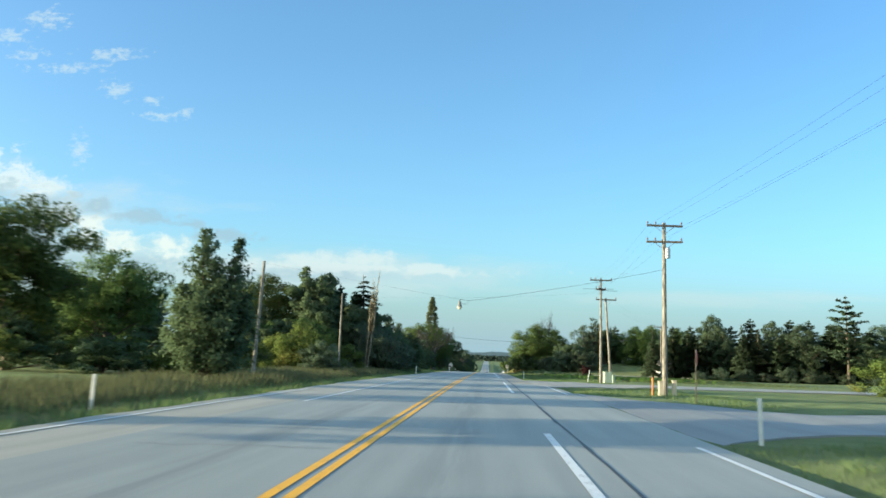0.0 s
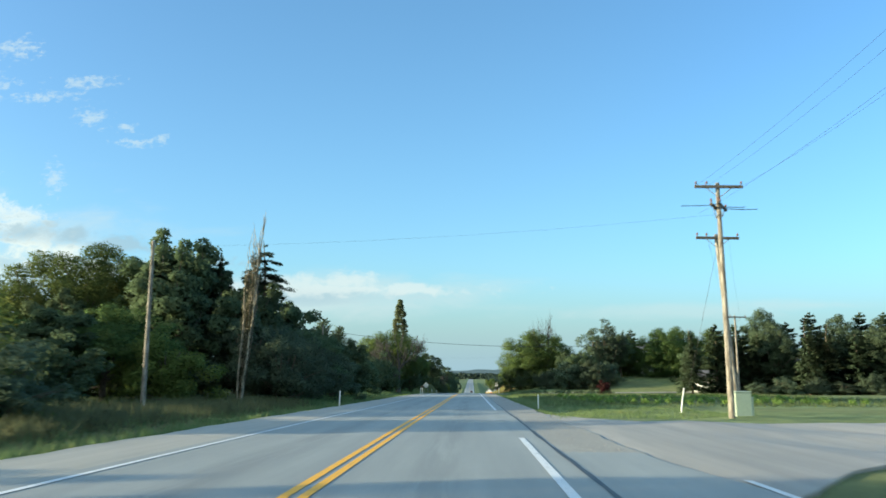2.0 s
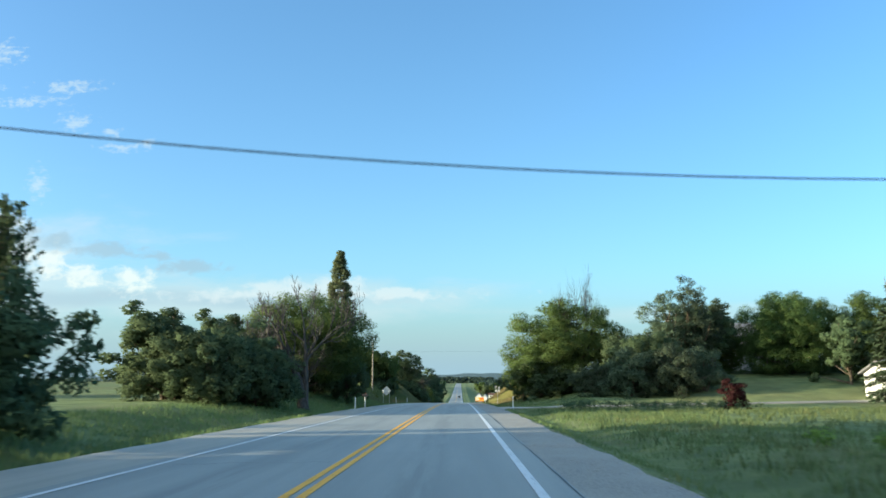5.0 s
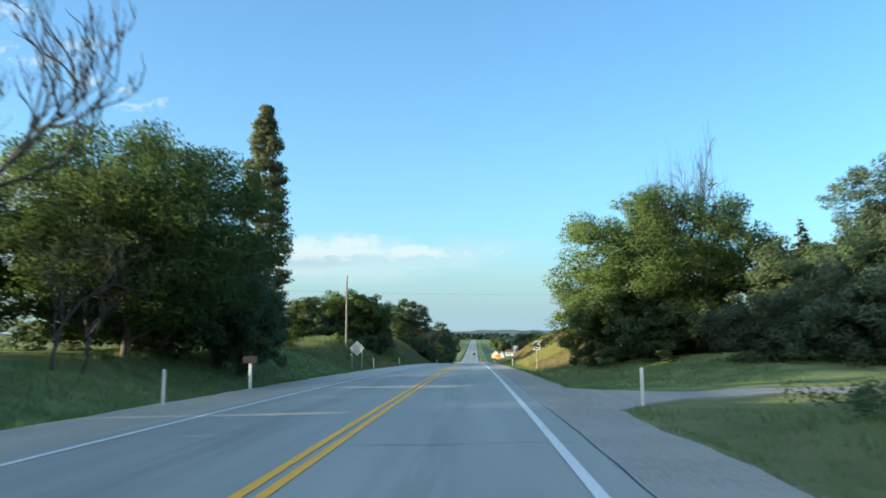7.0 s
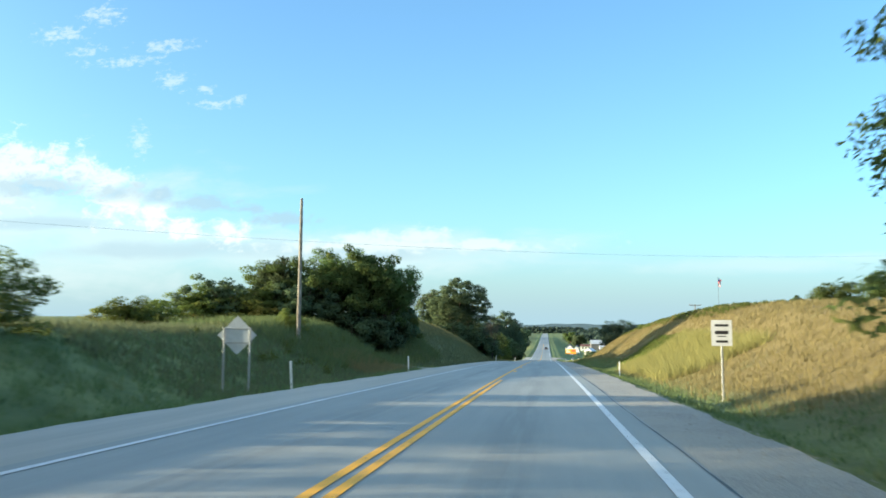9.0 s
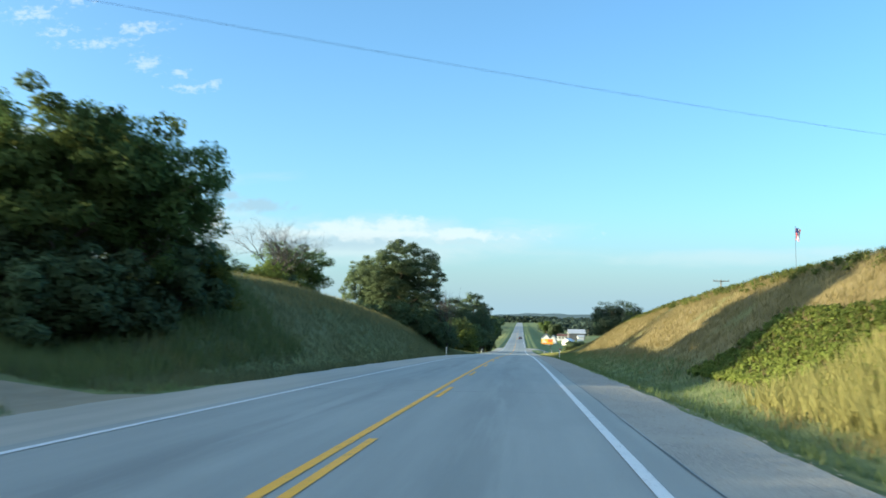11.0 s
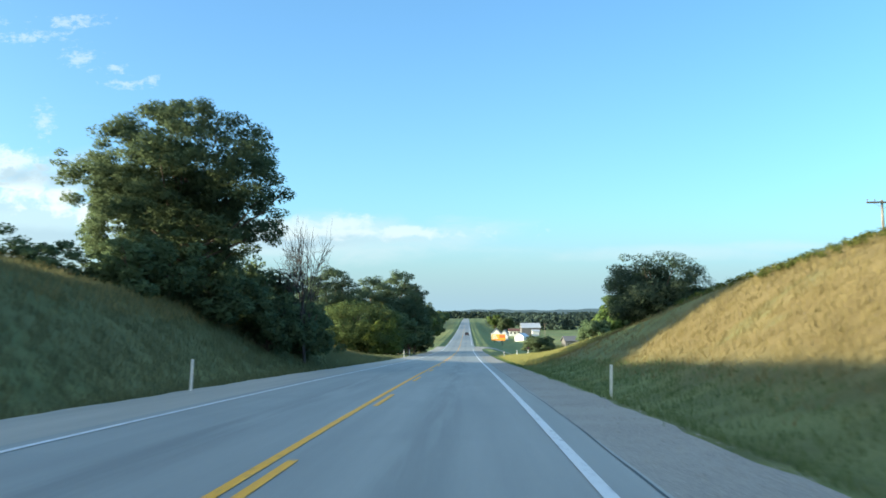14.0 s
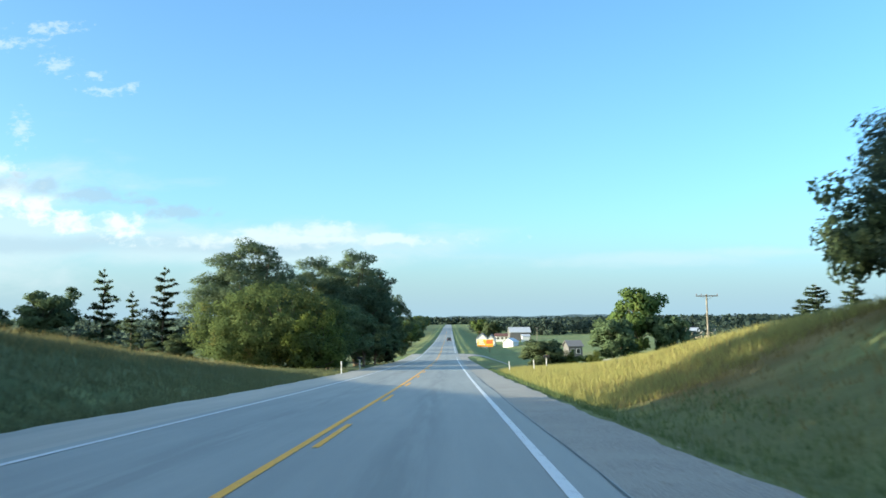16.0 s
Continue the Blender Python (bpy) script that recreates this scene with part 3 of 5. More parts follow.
flat_patch("side_road", [(4.45, 15.5), (5.2, 16.4), (7.0, 18.4), (10, 19.8), (30, 21.5), (90, 26), (90, 35), (30, 30.5), (14.6, 29.2), (10, 29.0), (8.2, 31.6), (6.6, 34.5), (5.4, 39), (4.45, 43)], SIDE_ASPHALT, 0.05,
           label="dark grey asphalt side road with flared mouth", category="side road", kind="structure")
flat_patch("driveway_gravel", [(3.3, 50), (4.6, 51.5), (6.2, 53.8), (9, 56.3), (14.4, 58.6), (40, 68), (90, 84), (90, 91), (40, 77), (23, 71.5), (12, 69.2), (6.4, 69.6), (4.6, 73), (3.3, 79)], GRAVEL, 0.06,
           label="pale worn gravel and asphalt driveway", category="driveway", kind="structure")
flat_patch("farm_lane", [(3.3, 161.5), (4.4, 163.3), (6, 165.4), (9, 166.6), (14, 167.4), (50, 171.4), (50, 172.9), (14, 169.0), (9, 168.6), (6, 169.2), (4.6, 170.4), (3.3, 173)], GRAVEL, 0.06,
           label="narrow pale gravel lane through the grass", category="driveway", kind="structure")
flat_patch("field_track", [(-8.3, 236.8), (-9.6, 238.8), (-11.4, 240), (-12, 241.8), (-9.6, 242), (-8.3, 243.6)], DIRT, 0.06,
           label="short gravel field entrance", category="driveway", kind="structure")
flat_patch("cross_road", [(3.3, 478), (5, 481), (9, 484), (90, 497), (250, 520), (250, 528), (90, 504), (9, 491), (5, 494), (3.3, 498)], GRAVEL, 0.1,
           label="pale cross road running through the fields", category="side road", kind="structure")


# ---- trees ----
def unit(v):
    return v / np.maximum(np.linalg.norm(v, axis=-1, keepdims=True), 1e-9)


def leaf_mesh(centers, radii, count, size, rng, slim=0.6, squash=0.75, shell=0.5, droop=0.0):
    """Small folded leaves scattered in clumps."""
    centers, radii = np.asarray(centers, float), np.asarray(radii, float)
    w = radii**2
    pick = rng.choice(len(centers), count, p=w / w.sum())
    way = unit(rng.normal(size=(count, 3)))
    r = radii[pick] * (shell + (1 - shell) * rng.random(count)) ** 1.0
    p = centers[pick] + way * r[:, None] * np.array([1, 1, squash])
    nor = unit(way * 0.6 + np.array([0, 0, 0.45]) + rng.normal(size=(count, 3)) * 0.5)
    t = unit(np.cross(nor, rng.normal(size=(count, 3))))
    t[:, 2] -= droop
    t = unit(t)
    s = unit(np.cross(nor, t))
    L = size * rng.uniform(0.6, 1.35, (count, 1))
    V = np.stack([p - t * L * 0.4 + s * L * slim / 2, p - t * L * 0.4 - s * L * slim / 2, p + t * L * 0.6], 1).reshape(-1, 3)
    flip = (np.cross(-s, t) * nor).sum(1) < 0
    F = np.arange(count * 3).reshape(-1, 3)
    F[flip] = F[flip][:, ::-1]
    mid = np.array([*centers[:, :2].mean(0), np.percentile(centers[:, 2], 35)])
    soft = unit(way * 0.8 + unit(p - mid) * 0.85 + nor * 0.2 + rng.normal(size=(count, 3)) * 0.1)
    return V, F, np.repeat(soft, 3, axis=0)


def tube(points, radii, sides=6):
    P = np.asarray(points, float)
    d = unit(np.gradient(P, axis=0))
    ref = np.where(np.abs(d[:, 2:3]) > 0.9, np.array([[1.0, 0, 0]]), np.array([[0, 0, 1.0]]))
    a1 = unit(np.cross(d, ref))
    b1 = np.cross(d, a1)
    ang = np.linspace(0, 2 * np.pi, sides, endpoint=False)
    ring = np.cos(ang)[None, :, None] * a1[:, None] + np.sin(ang)[None, :, None] * b1[:, None]
    V = (P[:, None] + ring * np.asarray(radii, float)[:, None, None]).reshape(-1, 3)
    n = len(P)
    i, j = np.meshgrid(np.arange(n - 1), np.arange(sides), indexing="ij")
    q = (i * sides + j).ravel()
    q2 = (i * sides + (j + 1) % sides).ravel()
    return V, np.stack([q, q2, q2 + sides, q + sides], 1)


def merge(parts):
    V, F, off = [], [], 0
    for v, f in parts:
        V.append(v)
        F.append(f + off)
        off += len(v)
    return np.concatenate(V), np.concatenate(F)


def limb(p0, p1, r0, r1, rng, bend=0.12, n=5, sides=5):
    s = np.linspace(0, 1, n)[:, None]
    p0, p1 = np.asarray(p0, float), np.asarray(p1, float)
    L = np.linalg.norm(p1 - p0)
    off = rng.normal(size=3) * bend * L
    pts = p0 + (p1 - p0) * s + off * (s * (1 - s)) * 2 + rng.normal(size=(n, 3)) * 0.015 * L * s
    return tube(pts, np.linspace(r0, r1, n), sides)


def tree_thing(name, wood, leaf, bark, leafmat, label, category):
    base = tagged(new(name), label, category)
    mesh_object("trunk", *wood, bark, base, flat=False)
    if leaf is not None:
        mesh_object("crown", leaf[0], leaf[1], leafmat, base, normals=leaf[2] if len(leaf) > 2 else None)
    return base


def broadleaf(name, label, H, W, seed, leafmat, count=9000, size=0.3, clumps=70, bole=0.16, taper=0.0, gap=0.0, top=0.0, stems=1, slim=0.6, category="tree", spread=1.0, fine=1.0, column=False, even=1.0, squash=0.75, flare=0.0):
    """A trunk with limbs to clumps of leaves; the envelope is an uneven egg."""
    rng = np.random.default_rng(seed)
    C, R = [], []
    ph = rng.uniform(0, 6.28, 6)
    while len(C) < clumps:
        w = unit(rng.normal(size=3))
        az = math.atan2(w[1], w[0])
        lump = 1 + even * (0.16 * math.sin(2 * az + ph[0] + 2 * w[2]) + 0.13 * math.sin(3 * az + ph[1] - 3 * w[2]) + 0.1 * math.sin(5 * az + ph[2]))
        r = (rng.random() ** 0.45) * lump
        p = w * r
        zz = min(1.0, max(0.0, (p[2] + 1) / 2))
        if bole < 0.03:
            zz = max(0.0, (zz - 0.13) / 0.87)
        narrow = 1 - taper * max(0, zz - 0.35)
        if flare and zz > 0.45:
            narrow *= 1 + flare * math.sin(math.pi * min(1.0, (zz - 0.45) / 0.5))
        if bole < 0.03 and p[2] < 0:
            narrow = 1 / max(0.5, math.sqrt(max(0.01, 1 - min(0.95, -p[2]) ** 2)))
        q = np.array([p[0] * W / 2 * narrow * 0.86, p[1] * W / 2 * narrow * 0.86, H * (bole + (1 - bole) * ((0.06 if bole > 0.03 else 0.03) + 0.90 * zz))])
        if column:
            zz = rng.random()
            rad = W / 2 * 0.8 * (0.55 + 0.45 * math.sin(math.pi * min(1.0, 0.15 + zz * 0.9))) * (1 - 0.7 * max(0.0, zz - 0.8) / 0.2) * (1 + 0.15 * math.sin(zz * 31 + az))
            q = np.array([math.cos(az) * rad * rng.random() ** 0.5, math.sin(az) * rad * rng.random() ** 0.5, H * (0.03 + 0.95 * zz)])
        if gap and math.sin(az * 3 + ph[3] + q[2] * 1.3) > 1 - gap * 2:
            continue
        C.append(q)
        R.append(W * rng.uniform(0.075, 0.15) * spread * fine)
    C, R = np.array(C), np.array(R)
    # no clump hangs apart from the rest of the crown
    apart = np.linalg.norm(C[:, None] - C[None], axis=2)
    near = np.sort(apart, axis=1)[:, 1:4].mean(1) < 1.7 * R.mean()
    C, R = C[near], R[near]
    V, F, N = leaf_mesh(C, R, count, size, rng, slim, squash)
    lo, hi = np.percentile(V, 1, axis=0), np.percentile(V, 99, axis=0)
    fit = np.array([W / (hi[0] - lo[0]), W / (hi[1] - lo[1]), H / hi[2]])
    V, C = V * fit, C * fit
    wood = []
    for k in range(stems):
        lean = rng.normal(size=2) * (0.03 * H if stems == 1 else 0.12 * W)
        tp = np.array([lean[0], lean[1], H * 0.78])
        b0 = np.array([rng.normal() * 0.25 * (stems > 1), rng.normal() * 0.25 * (stems > 1), -0.25])
        wood.append(limb(b0, tp, 0.026 * H / stems**0.5, 0.006 * H, rng, 0.06, 7, 8))
        for i in () if column else rng.choice(len(C), min(26 // stems, len(C)), replace=False):
            s = np.clip((C[i][2] / H - 0.05) * 0.75, bole * 0.8, 0.75)
            start = b0 + (tp - b0) * s
            wood.append(limb(start, C[i], 0.011 * H * (1.1 - s), 0.003 * H, rng, 0.14))
    return tree_thing(name, merge(wood), (V, F, N), BARK, leafmat, label, category)


def conifer(name, label, H, W, seed, leafmat, tiers=22, per=7, sprays=46, size=0.42, bole=0.1, droop=0.25, power=0.9, ragged_ends=0.25, slim=0.3, bark=None):
    """Whorls of branches round a straight stem, each carrying sprays of needles."""
    rng = np.random.default_rng(seed)
    wood = [limb((0, 0, -0.25), (0, 0, H), 0.018 * H, 0.02, rng, 0.01, 6, 7)]
    C, R = [], []
    LV, LN, k = [], [], 0
    for i in range(tiers):
        s = i / (tiers - 1)
        z = H * (bole + (0.97 - bole) * s)
        reach = W / 2 * ((1 - s) ** power * 0.96 + 0.04) * (1 if s > 0.08 else 0.8)
        for j in range(per if s < 0.8 else max(3, per - 3)):
            if rng.random() < 0.08:
                continue
            az = rng.uniform(0, 6.28)
            L = reach * (1 - ragged_ends * rng.random())
            tip = np.array([math.cos(az) * L, math.sin(az) * L, z - droop * L + 0.12 * L * rng.normal()])
            if L > 0.5:
                wood.append(limb((0, 0, z), tip, 0.012 + 0.006 * L, 0.006, rng, 0.05, 4, 4))
            n = max(5, int(sprays * L / (W / 2)))
            f = rng.random(n) ** 0.7
            pos = np.array([0, 0, z]) + (tip - np.array([0, 0, z])) * f[:, None] + rng.normal(size=(n, 3)) * np.array([0.13, 0.13, 0.07]) * (0.4 + L * 0.35)
            t = unit(np.array([math.cos(az), math.sin(az), -droop - 0.1]) + rng.normal(size=(n, 3)) * 0.55)
            nor = unit(np.array([0, 0, 1.0]) + rng.normal(size=(n, 3)) * 0.6)
            sd = unit(np.cross(nor, t))
            ll = size * rng.uniform(0.6, 1.4, (n, 1))
            LV.append(np.stack([pos - t * ll * 0.4 - sd * ll * slim / 2, pos - t * ll * 0.4 + sd * ll * slim / 2, pos + t * ll * 0.6], 1).reshape(-1, 3))
            out = unit(np.array([math.cos(az), math.sin(az), 0.35]) + nor * 0.5 + rng.normal(size=(n, 3)) * 0.2)
            LN.append(np.repeat(out, 3, axis=0))
            k += n
    return tree_thing(name, merge(wood), (np.concatenate(LV), np.arange(k * 3).reshape(-1, 3), np.concatenate(LN)), bark or BARK, leafmat, label, "tree")


def bare(name, label, H, W, seed, depth=4, forks=3, stems=2, lean=0.25, leafy=None, tag="tree", thick=1.0, up=0.12):
    """A dead tree: limbs that fork again and again."""
    rng = np.random.default_rng(seed)
    wood, twigs, tips = [], [], []

    def grow(p, way, L, r, d):
        q = p + way * L
        (wood if d < 2 else twigs).append(limb(p, q, r, r * 0.62, rng, 0.10, 5, 6 if d == 0 else 4))
        if d >= depth:
            tips.append(q)
            return
        for i in range(forks if d else forks + 1):
            w = unit(way + rng.normal(size=3) * (0.42 + 0.06 * d) + np.array([0, 0, up]))
            w[2] = abs(w[2]) * 0.9 + 0.02 if d < 2 else w[2]
            s = rng.uniform(0.55, 1.0)
            grow(p + way * L * s, unit(w), L * rng.uniform(0.6, 0.9), r * (0.55 if thick == 1 else 0.5), d + 1)
    for k in range(stems):
        w = unit(np.array([rng.normal() * lean, rng.normal() * lean, 1.0]))
        grow(np.array([rng.normal() * 0.3, rng.normal() * 0.3, -0.3]), w, H * 0.36, 0.016 * H * thick, 0)
    V, F = merge(wood)
    V2, F2 = merge(twigs)
    fit = np.array([W / np.ptp(V2[:, 0]), W / np.ptp(V2[:, 1]), H / V2[:, 2].max()])
    V, V2 = V * fit, V2 * fit
    leaf = None
    if leafy is not None:
        T = np.array(tips) * (H / np.array(tips)[:, 2].max()) * np.array([0.5, 0.5, 1])
        leaf = leaf_mesh(T, np.full(len(T), 0.35), leafy, 0.16, rng)
    made = tree_thing(name, (V, F), leaf, DEAD_WOOD, MIXED, label, tag)
    mesh_object("crown", V2, F2, DEAD_WOOD, made, flat=False, label="bare grey twigs")
    return made


def dead_tree(name, label, stems, seed, reach=2.8, depth=4):
    """A leafless tree from its stems (points, radius at the foot): long limbs that curve upward and fork into twigs."""
    rng = np.random.default_rng(seed)
    wood, twigs = [], []

    def grow(p, way, L, r, d):
        n = 6
        pts, w = [p], unit(way)
        for _ in range(n - 1):
            w = unit(w + rng.normal(size=3) * 0.13 + np.array([0, 0, 0.16]))
            pts.append(pts[-1] + w * L / (n - 1))
        pts = np.array(pts)
        (wood if d < 2 else twigs).append(tube(pts, np.linspace(r, max(0.007, r * 0.3), n), 6 if d < 2 else 4))
        if d >= depth:
            return
        for k in range(4 if d < 2 else 3):
            f = rng.uniform(0.3, 0.95) if k else 0.97
            i = f * (n - 1)
            q = pts[int(i)] + (pts[min(n - 1, int(i) + 1)] - pts[int(i)]) * (i % 1)
            side = unit(np.cross(w, rng.normal(size=3)))
            grow(q, unit(w) + side * rng.uniform(0.4, 0.8), L * rng.uniform(0.42, 0.7), max(0.015, r * (1 - 0.5 * f) * 0.85), d + 1)
    for points, r0 in stems:
        P = np.array(points, float)
        t = np.linspace(0, 1, len(P))
        s = np.linspace(0, 1, 14)
        pts = np.stack([spline(s, t, P[:, k]) for k in range(3)], 1) + rng.normal(size=(14, 3)) * 0.03
        rad = r0 * (1 - 0.93 * s**1.15) * (1 + 0.5 * np.clip(0.1 - s, 0, 1) * 8)
        wood.append(tube(pts, rad, 9))
        for k in range(7):
            i = min(12, int((0.42 + 0.56 * k / 6) * 13))
            way = unit(pts[i + 1] - pts[i]) + unit(np.cross(pts[i + 1] - pts[i], rng.normal(size=3))) * rng.uniform(0.6, 1.2)
            grow(pts[i], way, reach * rng.uniform(0.55, 1.0) * (1.15 - 0.5 * k / 6), max(0.045, rad[i] * 0.72), 1)
    made = tree_thing(name, merge(wood), None, DEAD_WOOD, None, label, "tree")
    v, f = merge(twigs)
    mesh_object("crown", v, f, DEAD_WOOD, made, flat=False, label="bare grey twigs")
    return made


def poplar_wreck(name, label, H, W, seed):
    """A dying columnar poplar: steep stems close together, strands of twigs and a few dry leaves on them."""
    rng = np.random.default_rng(seed)
    wood, sprays, C = [], [], []
    for k in range(7):
        az, h = rng.uniform(0, 6.28), H * (1.0 if k == 0 else rng.uniform(0.55, 0.95))
        foot = np.array([0.10 * math.cos(az), 0.10 * math.sin(az), -0.3])
        top = np.array([0.24 * W * math.cos(az) + 0.07 * h, 0.24 * W * math.sin(az), h])
        wood.append(limb(foot, top, 0.10 if k == 0 else 0.06, 0.012, rng, 0.015, 8, 6))
        for i in range(44):
            f = rng.uniform(0.05, 0.97)
            at, a2, L = foot + (top - foot) * f, rng.uniform(0, 6.28), rng.uniform(0.5, 1.5) * (1.1 - 0.5 * f)
            tip = at + np.array([0.20 * L * math.cos(a2), 0.20 * L * math.sin(a2), L])
            sprays.append(limb(at, tip, 0.018, 0.006, rng, 0.06, 4, 4))
            if f < 0.8:
                C += [at + (tip - at) * g for g in (0.35, 0.65, 0.95)]
    C = np.array(C)
    made = tree_thing(name, wood[0], leaf_mesh(C, np.full(len(C), 0.14), 7500, 0.12, rng, 0.5, 1.4, 0.1), DRY_WOOD, DULL_LEAF, label, "tree")
    for v, f in wood[1:]:
        mesh_object("stem", v, f, DRY_WOOD, made, flat=False)
    v, f = merge(sprays)
    mesh_object("dry_brush", v, f, DRY_WOOD, made, flat=False, label="pale dry brush along the stems", kind="stuff")
    return made


def leaders_tree(name, label, leaders, seed, leafmat, size=0.2):
    """A tree of several pointed leaders (across, along, height, width), their short branches swept upward."""
    rng = np.random.default_rng(seed)
    wood, LV, LN = [], [], []
    for lx, ly, H, W in leaders:
        foot, top = np.array([lx * 0.15, ly * 0.15, -0.25]), np.array([lx * 1.1, ly * 1.1, H])
        wood.append(limb(foot, top, 0.016 * H, 0.012, rng, 0.02, 7, 7))
        for i in range(22):
            f = 0.14 + 0.84 * i / 21
            at = foot + (top - foot) * f
            span = W / 2 * (min(1.0, 0.55 + 2.2 * f) * (1 - f) ** 0.62 + 0.05)
            for j in range(4):
                az, L = rng.uniform(0, 6.28), span * rng.uniform(0.35, 1.5)
                tip = at + np.array([math.cos(az) * L, math.sin(az) * L, L * rng.uniform(0.25, 0.95)])
                wood.append(limb(at, tip, 0.008 + 0.008 * L, 0.005, rng, 0.08, 4, 4))
                n = int(10 + 52 * L)
                g = 0.3 + 0.75 * rng.random(n)
                pos = at + (tip - at) * g[:, None] + rng.normal(size=(n, 3)) * (0.06 + 0.09 * L)
                way = unit(pos - (at + [0, 0, -0.3]))
                nor = unit(way * 0.5 + rng.normal(size=(n, 3)) * 0.6 + np.array([0, 0, 0.4]))
                t = unit(np.cross(nor, rng.normal(size=(n, 3))))
                sd, ll = np.cross(nor, t), size * rng.uniform(0.6, 1.35, (n, 1))
                LV.append(np.stack([pos - t * ll * 0.4 + sd * ll * 0.3, pos - t * ll * 0.4 - sd * ll * 0.3, pos + t * ll * 0.6], 1).reshape(-1, 3))
                LN.append(np.repeat(unit(way * 0.8 + nor * 0.4), 3, axis=0))
    V = np.concatenate(LV)
    return tree_thing(name, merge(wood), (V, np.arange(len(V)).reshape(-1, 3), np.concatenate(LN)), BARK, leafmat, label, "tree")


KIND, FIRST = {}, {}


def kind(key, ob, H, W):
    KIND[key] = (ob, H, W)


def plant(key, x, y, H, W, turn=None, sink=0.05, label=""):
    """Set a tree of that kind on the land, H metres high and W wide."""
    if key == "dark" and H < 0.85 * W:
        key = "dark_low"
    ob, h0, w0 = KIND[key]
    turn = (x * 37.0 + y * 91.0) % 360 if turn is None else turn
    m = pose(x, y, float(land(x, y)) - sink, 0, 0, turn) @ Matrix.Diagonal((W / w0, W / w0, H / h0, 1))
    if key not in FIRST:
        FIRST[key] = m
        made = ob
    else:
        made = copy_thing(ob, m)
    if label:
        tagged(made, label)
    return made


kind("maple", broadleaf("maple_tree", "full green broadleaf tree on the roadside", 10, 9, 11, MAPLE, 36000, 0.175, 230, 0.06, fine=0.68), 10, 9)
kind("round", broadleaf("round_tree", "dense rounded green tree with yellowing top", 10, 12, 12, MAPLE, 140000, 0.135, 640, 0.02, fine=0.52, even=0.2), 10, 12)
kind("dome", broadleaf("round_tree", "dense domed dark green tree above a bare trunk", 10, 13, 52, MAPLE, 120000, 0.14, 600, 0.05, fine=0.54, even=0.22), 10, 13)
kind("airy", broadleaf("maple_tree", "broadleaf tree with loose sunlit crown", 9, 8, 53, MAPLE, 26000, 0.20, 220, 0.08, gap=0.22, fine=0.62), 9, 8)
kind("leaders", leaders_tree("upright_tree", "young tree with several ragged pointed tops", [(-0.6, 0.2, 7.7, 3.2), (1.1, 0.0, 7.3, 2.4), (0.25, -0.6, 6.0, 3.4), (-1.2, -0.3, 4.8, 3.0), (1.5, 0.4, 4.4, 2.6)], 54, DARK_LEAF), 7.7, 4.4)
kind("oak", broadleaf("oak_tree", "tall spreading oak with layered dark green crown", 13, 12.5, 14, DARK_LEAF, 105000, 0.16, 950, 0.06, 0.34, 0.15, spread=0.40, even=0.35, squash=0.55, flare=0.28), 13, 12.5)
kind("dark", broadleaf("dark_tree", "dark green tree in the hedgerow", 9, 8, 15, DARK_LEAF, 30000, 0.185, 200, 0.0, fine=0.68), 9, 8)
kind("dark_low", broadleaf("hedge_bush", "low dark green bush in the hedgerow", 4, 6, 57, DARK_LEAF, 12000, 0.19, 170, 0.0, stems=3, fine=0.62, even=0.7, category="bush", flare=0.28), 4, 6)
kind("back", broadleaf("dark_tree", "dark green tree at the back of the hedgerow", 9, 8, 35, DARK_LEAF, 16000, 0.26, 160, 0.0, fine=0.68), 9, 8)
kind("far_tree", broadleaf("field_tree", "green tree standing across the fields", 10, 9, 31, MAPLE, 4500, 0.58, 60, 0.02), 10, 9)
kind("far_dark", broadleaf("field_tree", "dark green tree across the fields", 10, 9, 32, DARK_LEAF, 4500, 0.58, 60, 0.02), 10, 9)
kind("shrub", broadleaf("shrub", "bushy green roadside shrub", 4, 5, 16, BUSH_LEAF, 16000, 0.14, 130, 0.0, stems=4, category="shrub", fine=0.85), 4, 5)
kind("silver", broadleaf("silver_shrub", "grey-green silvery leaved shrub", 4.5, 5, 17, SILVER_LEAF, 17000, 0.138, 130, 0.0, stems=4, slim=0.5, category="shrub", fine=0.85), 4.5, 5)
kind("willow", broadleaf("silver_tree", "tall grey-green tree with feathery crown", 12, 8, 18, SILVER_LEAF, 26000, 0.17, 420, 0.04, 0.3, 0.08, slim=0.5, fine=0.5, even=0.6, flare=0.28), 12, 8)
kind("feather", conifer("upright_tree", "ragged upright tree with feathery pointed tops", 10, 5, 43, DARK_LEAF, 30, 9, 80, 0.26, 0.05, -1.0, 0.4, 0.6, 0.5), 10, 5)
kind("mound", broadleaf("round_bush", "big rounded yellow-green bush beside the road", 8, 13, 44, MOUND_LEAF, 60000, 0.19, 300, 0.0, fine=0.62, stems=3, category="bush", even=0.5, flare=0.28), 8, 13)
kind("olive", broadleaf("silver_tree", "bushy grey-green tree on top of the bank", 6.4, 8, 45, OLIVE_LEAF, 40000, 0.13, 170, 0.0, fine=0.8, stems=3), 6.4, 8)
kind("purple", broadleaf("purple_shrub", "dark red-leaved ornamental shrub on the lawn", 2.3, 2.2, 19, PURPLE_LEAF, 5000, 0.12, 110, 0.0, category="shrub", fine=0.8, stems=3), 2.3, 2.2)
kind("old_spruce", conifer("spruce_tree", "tall old spruce with layered drooping branches", 13.4, 8, 46, NEEDLE, 19, 9, 360, 0.22, slim=0.34, droop=0.36, power=0.62, ragged_ends=0.5), 13.4, 8)
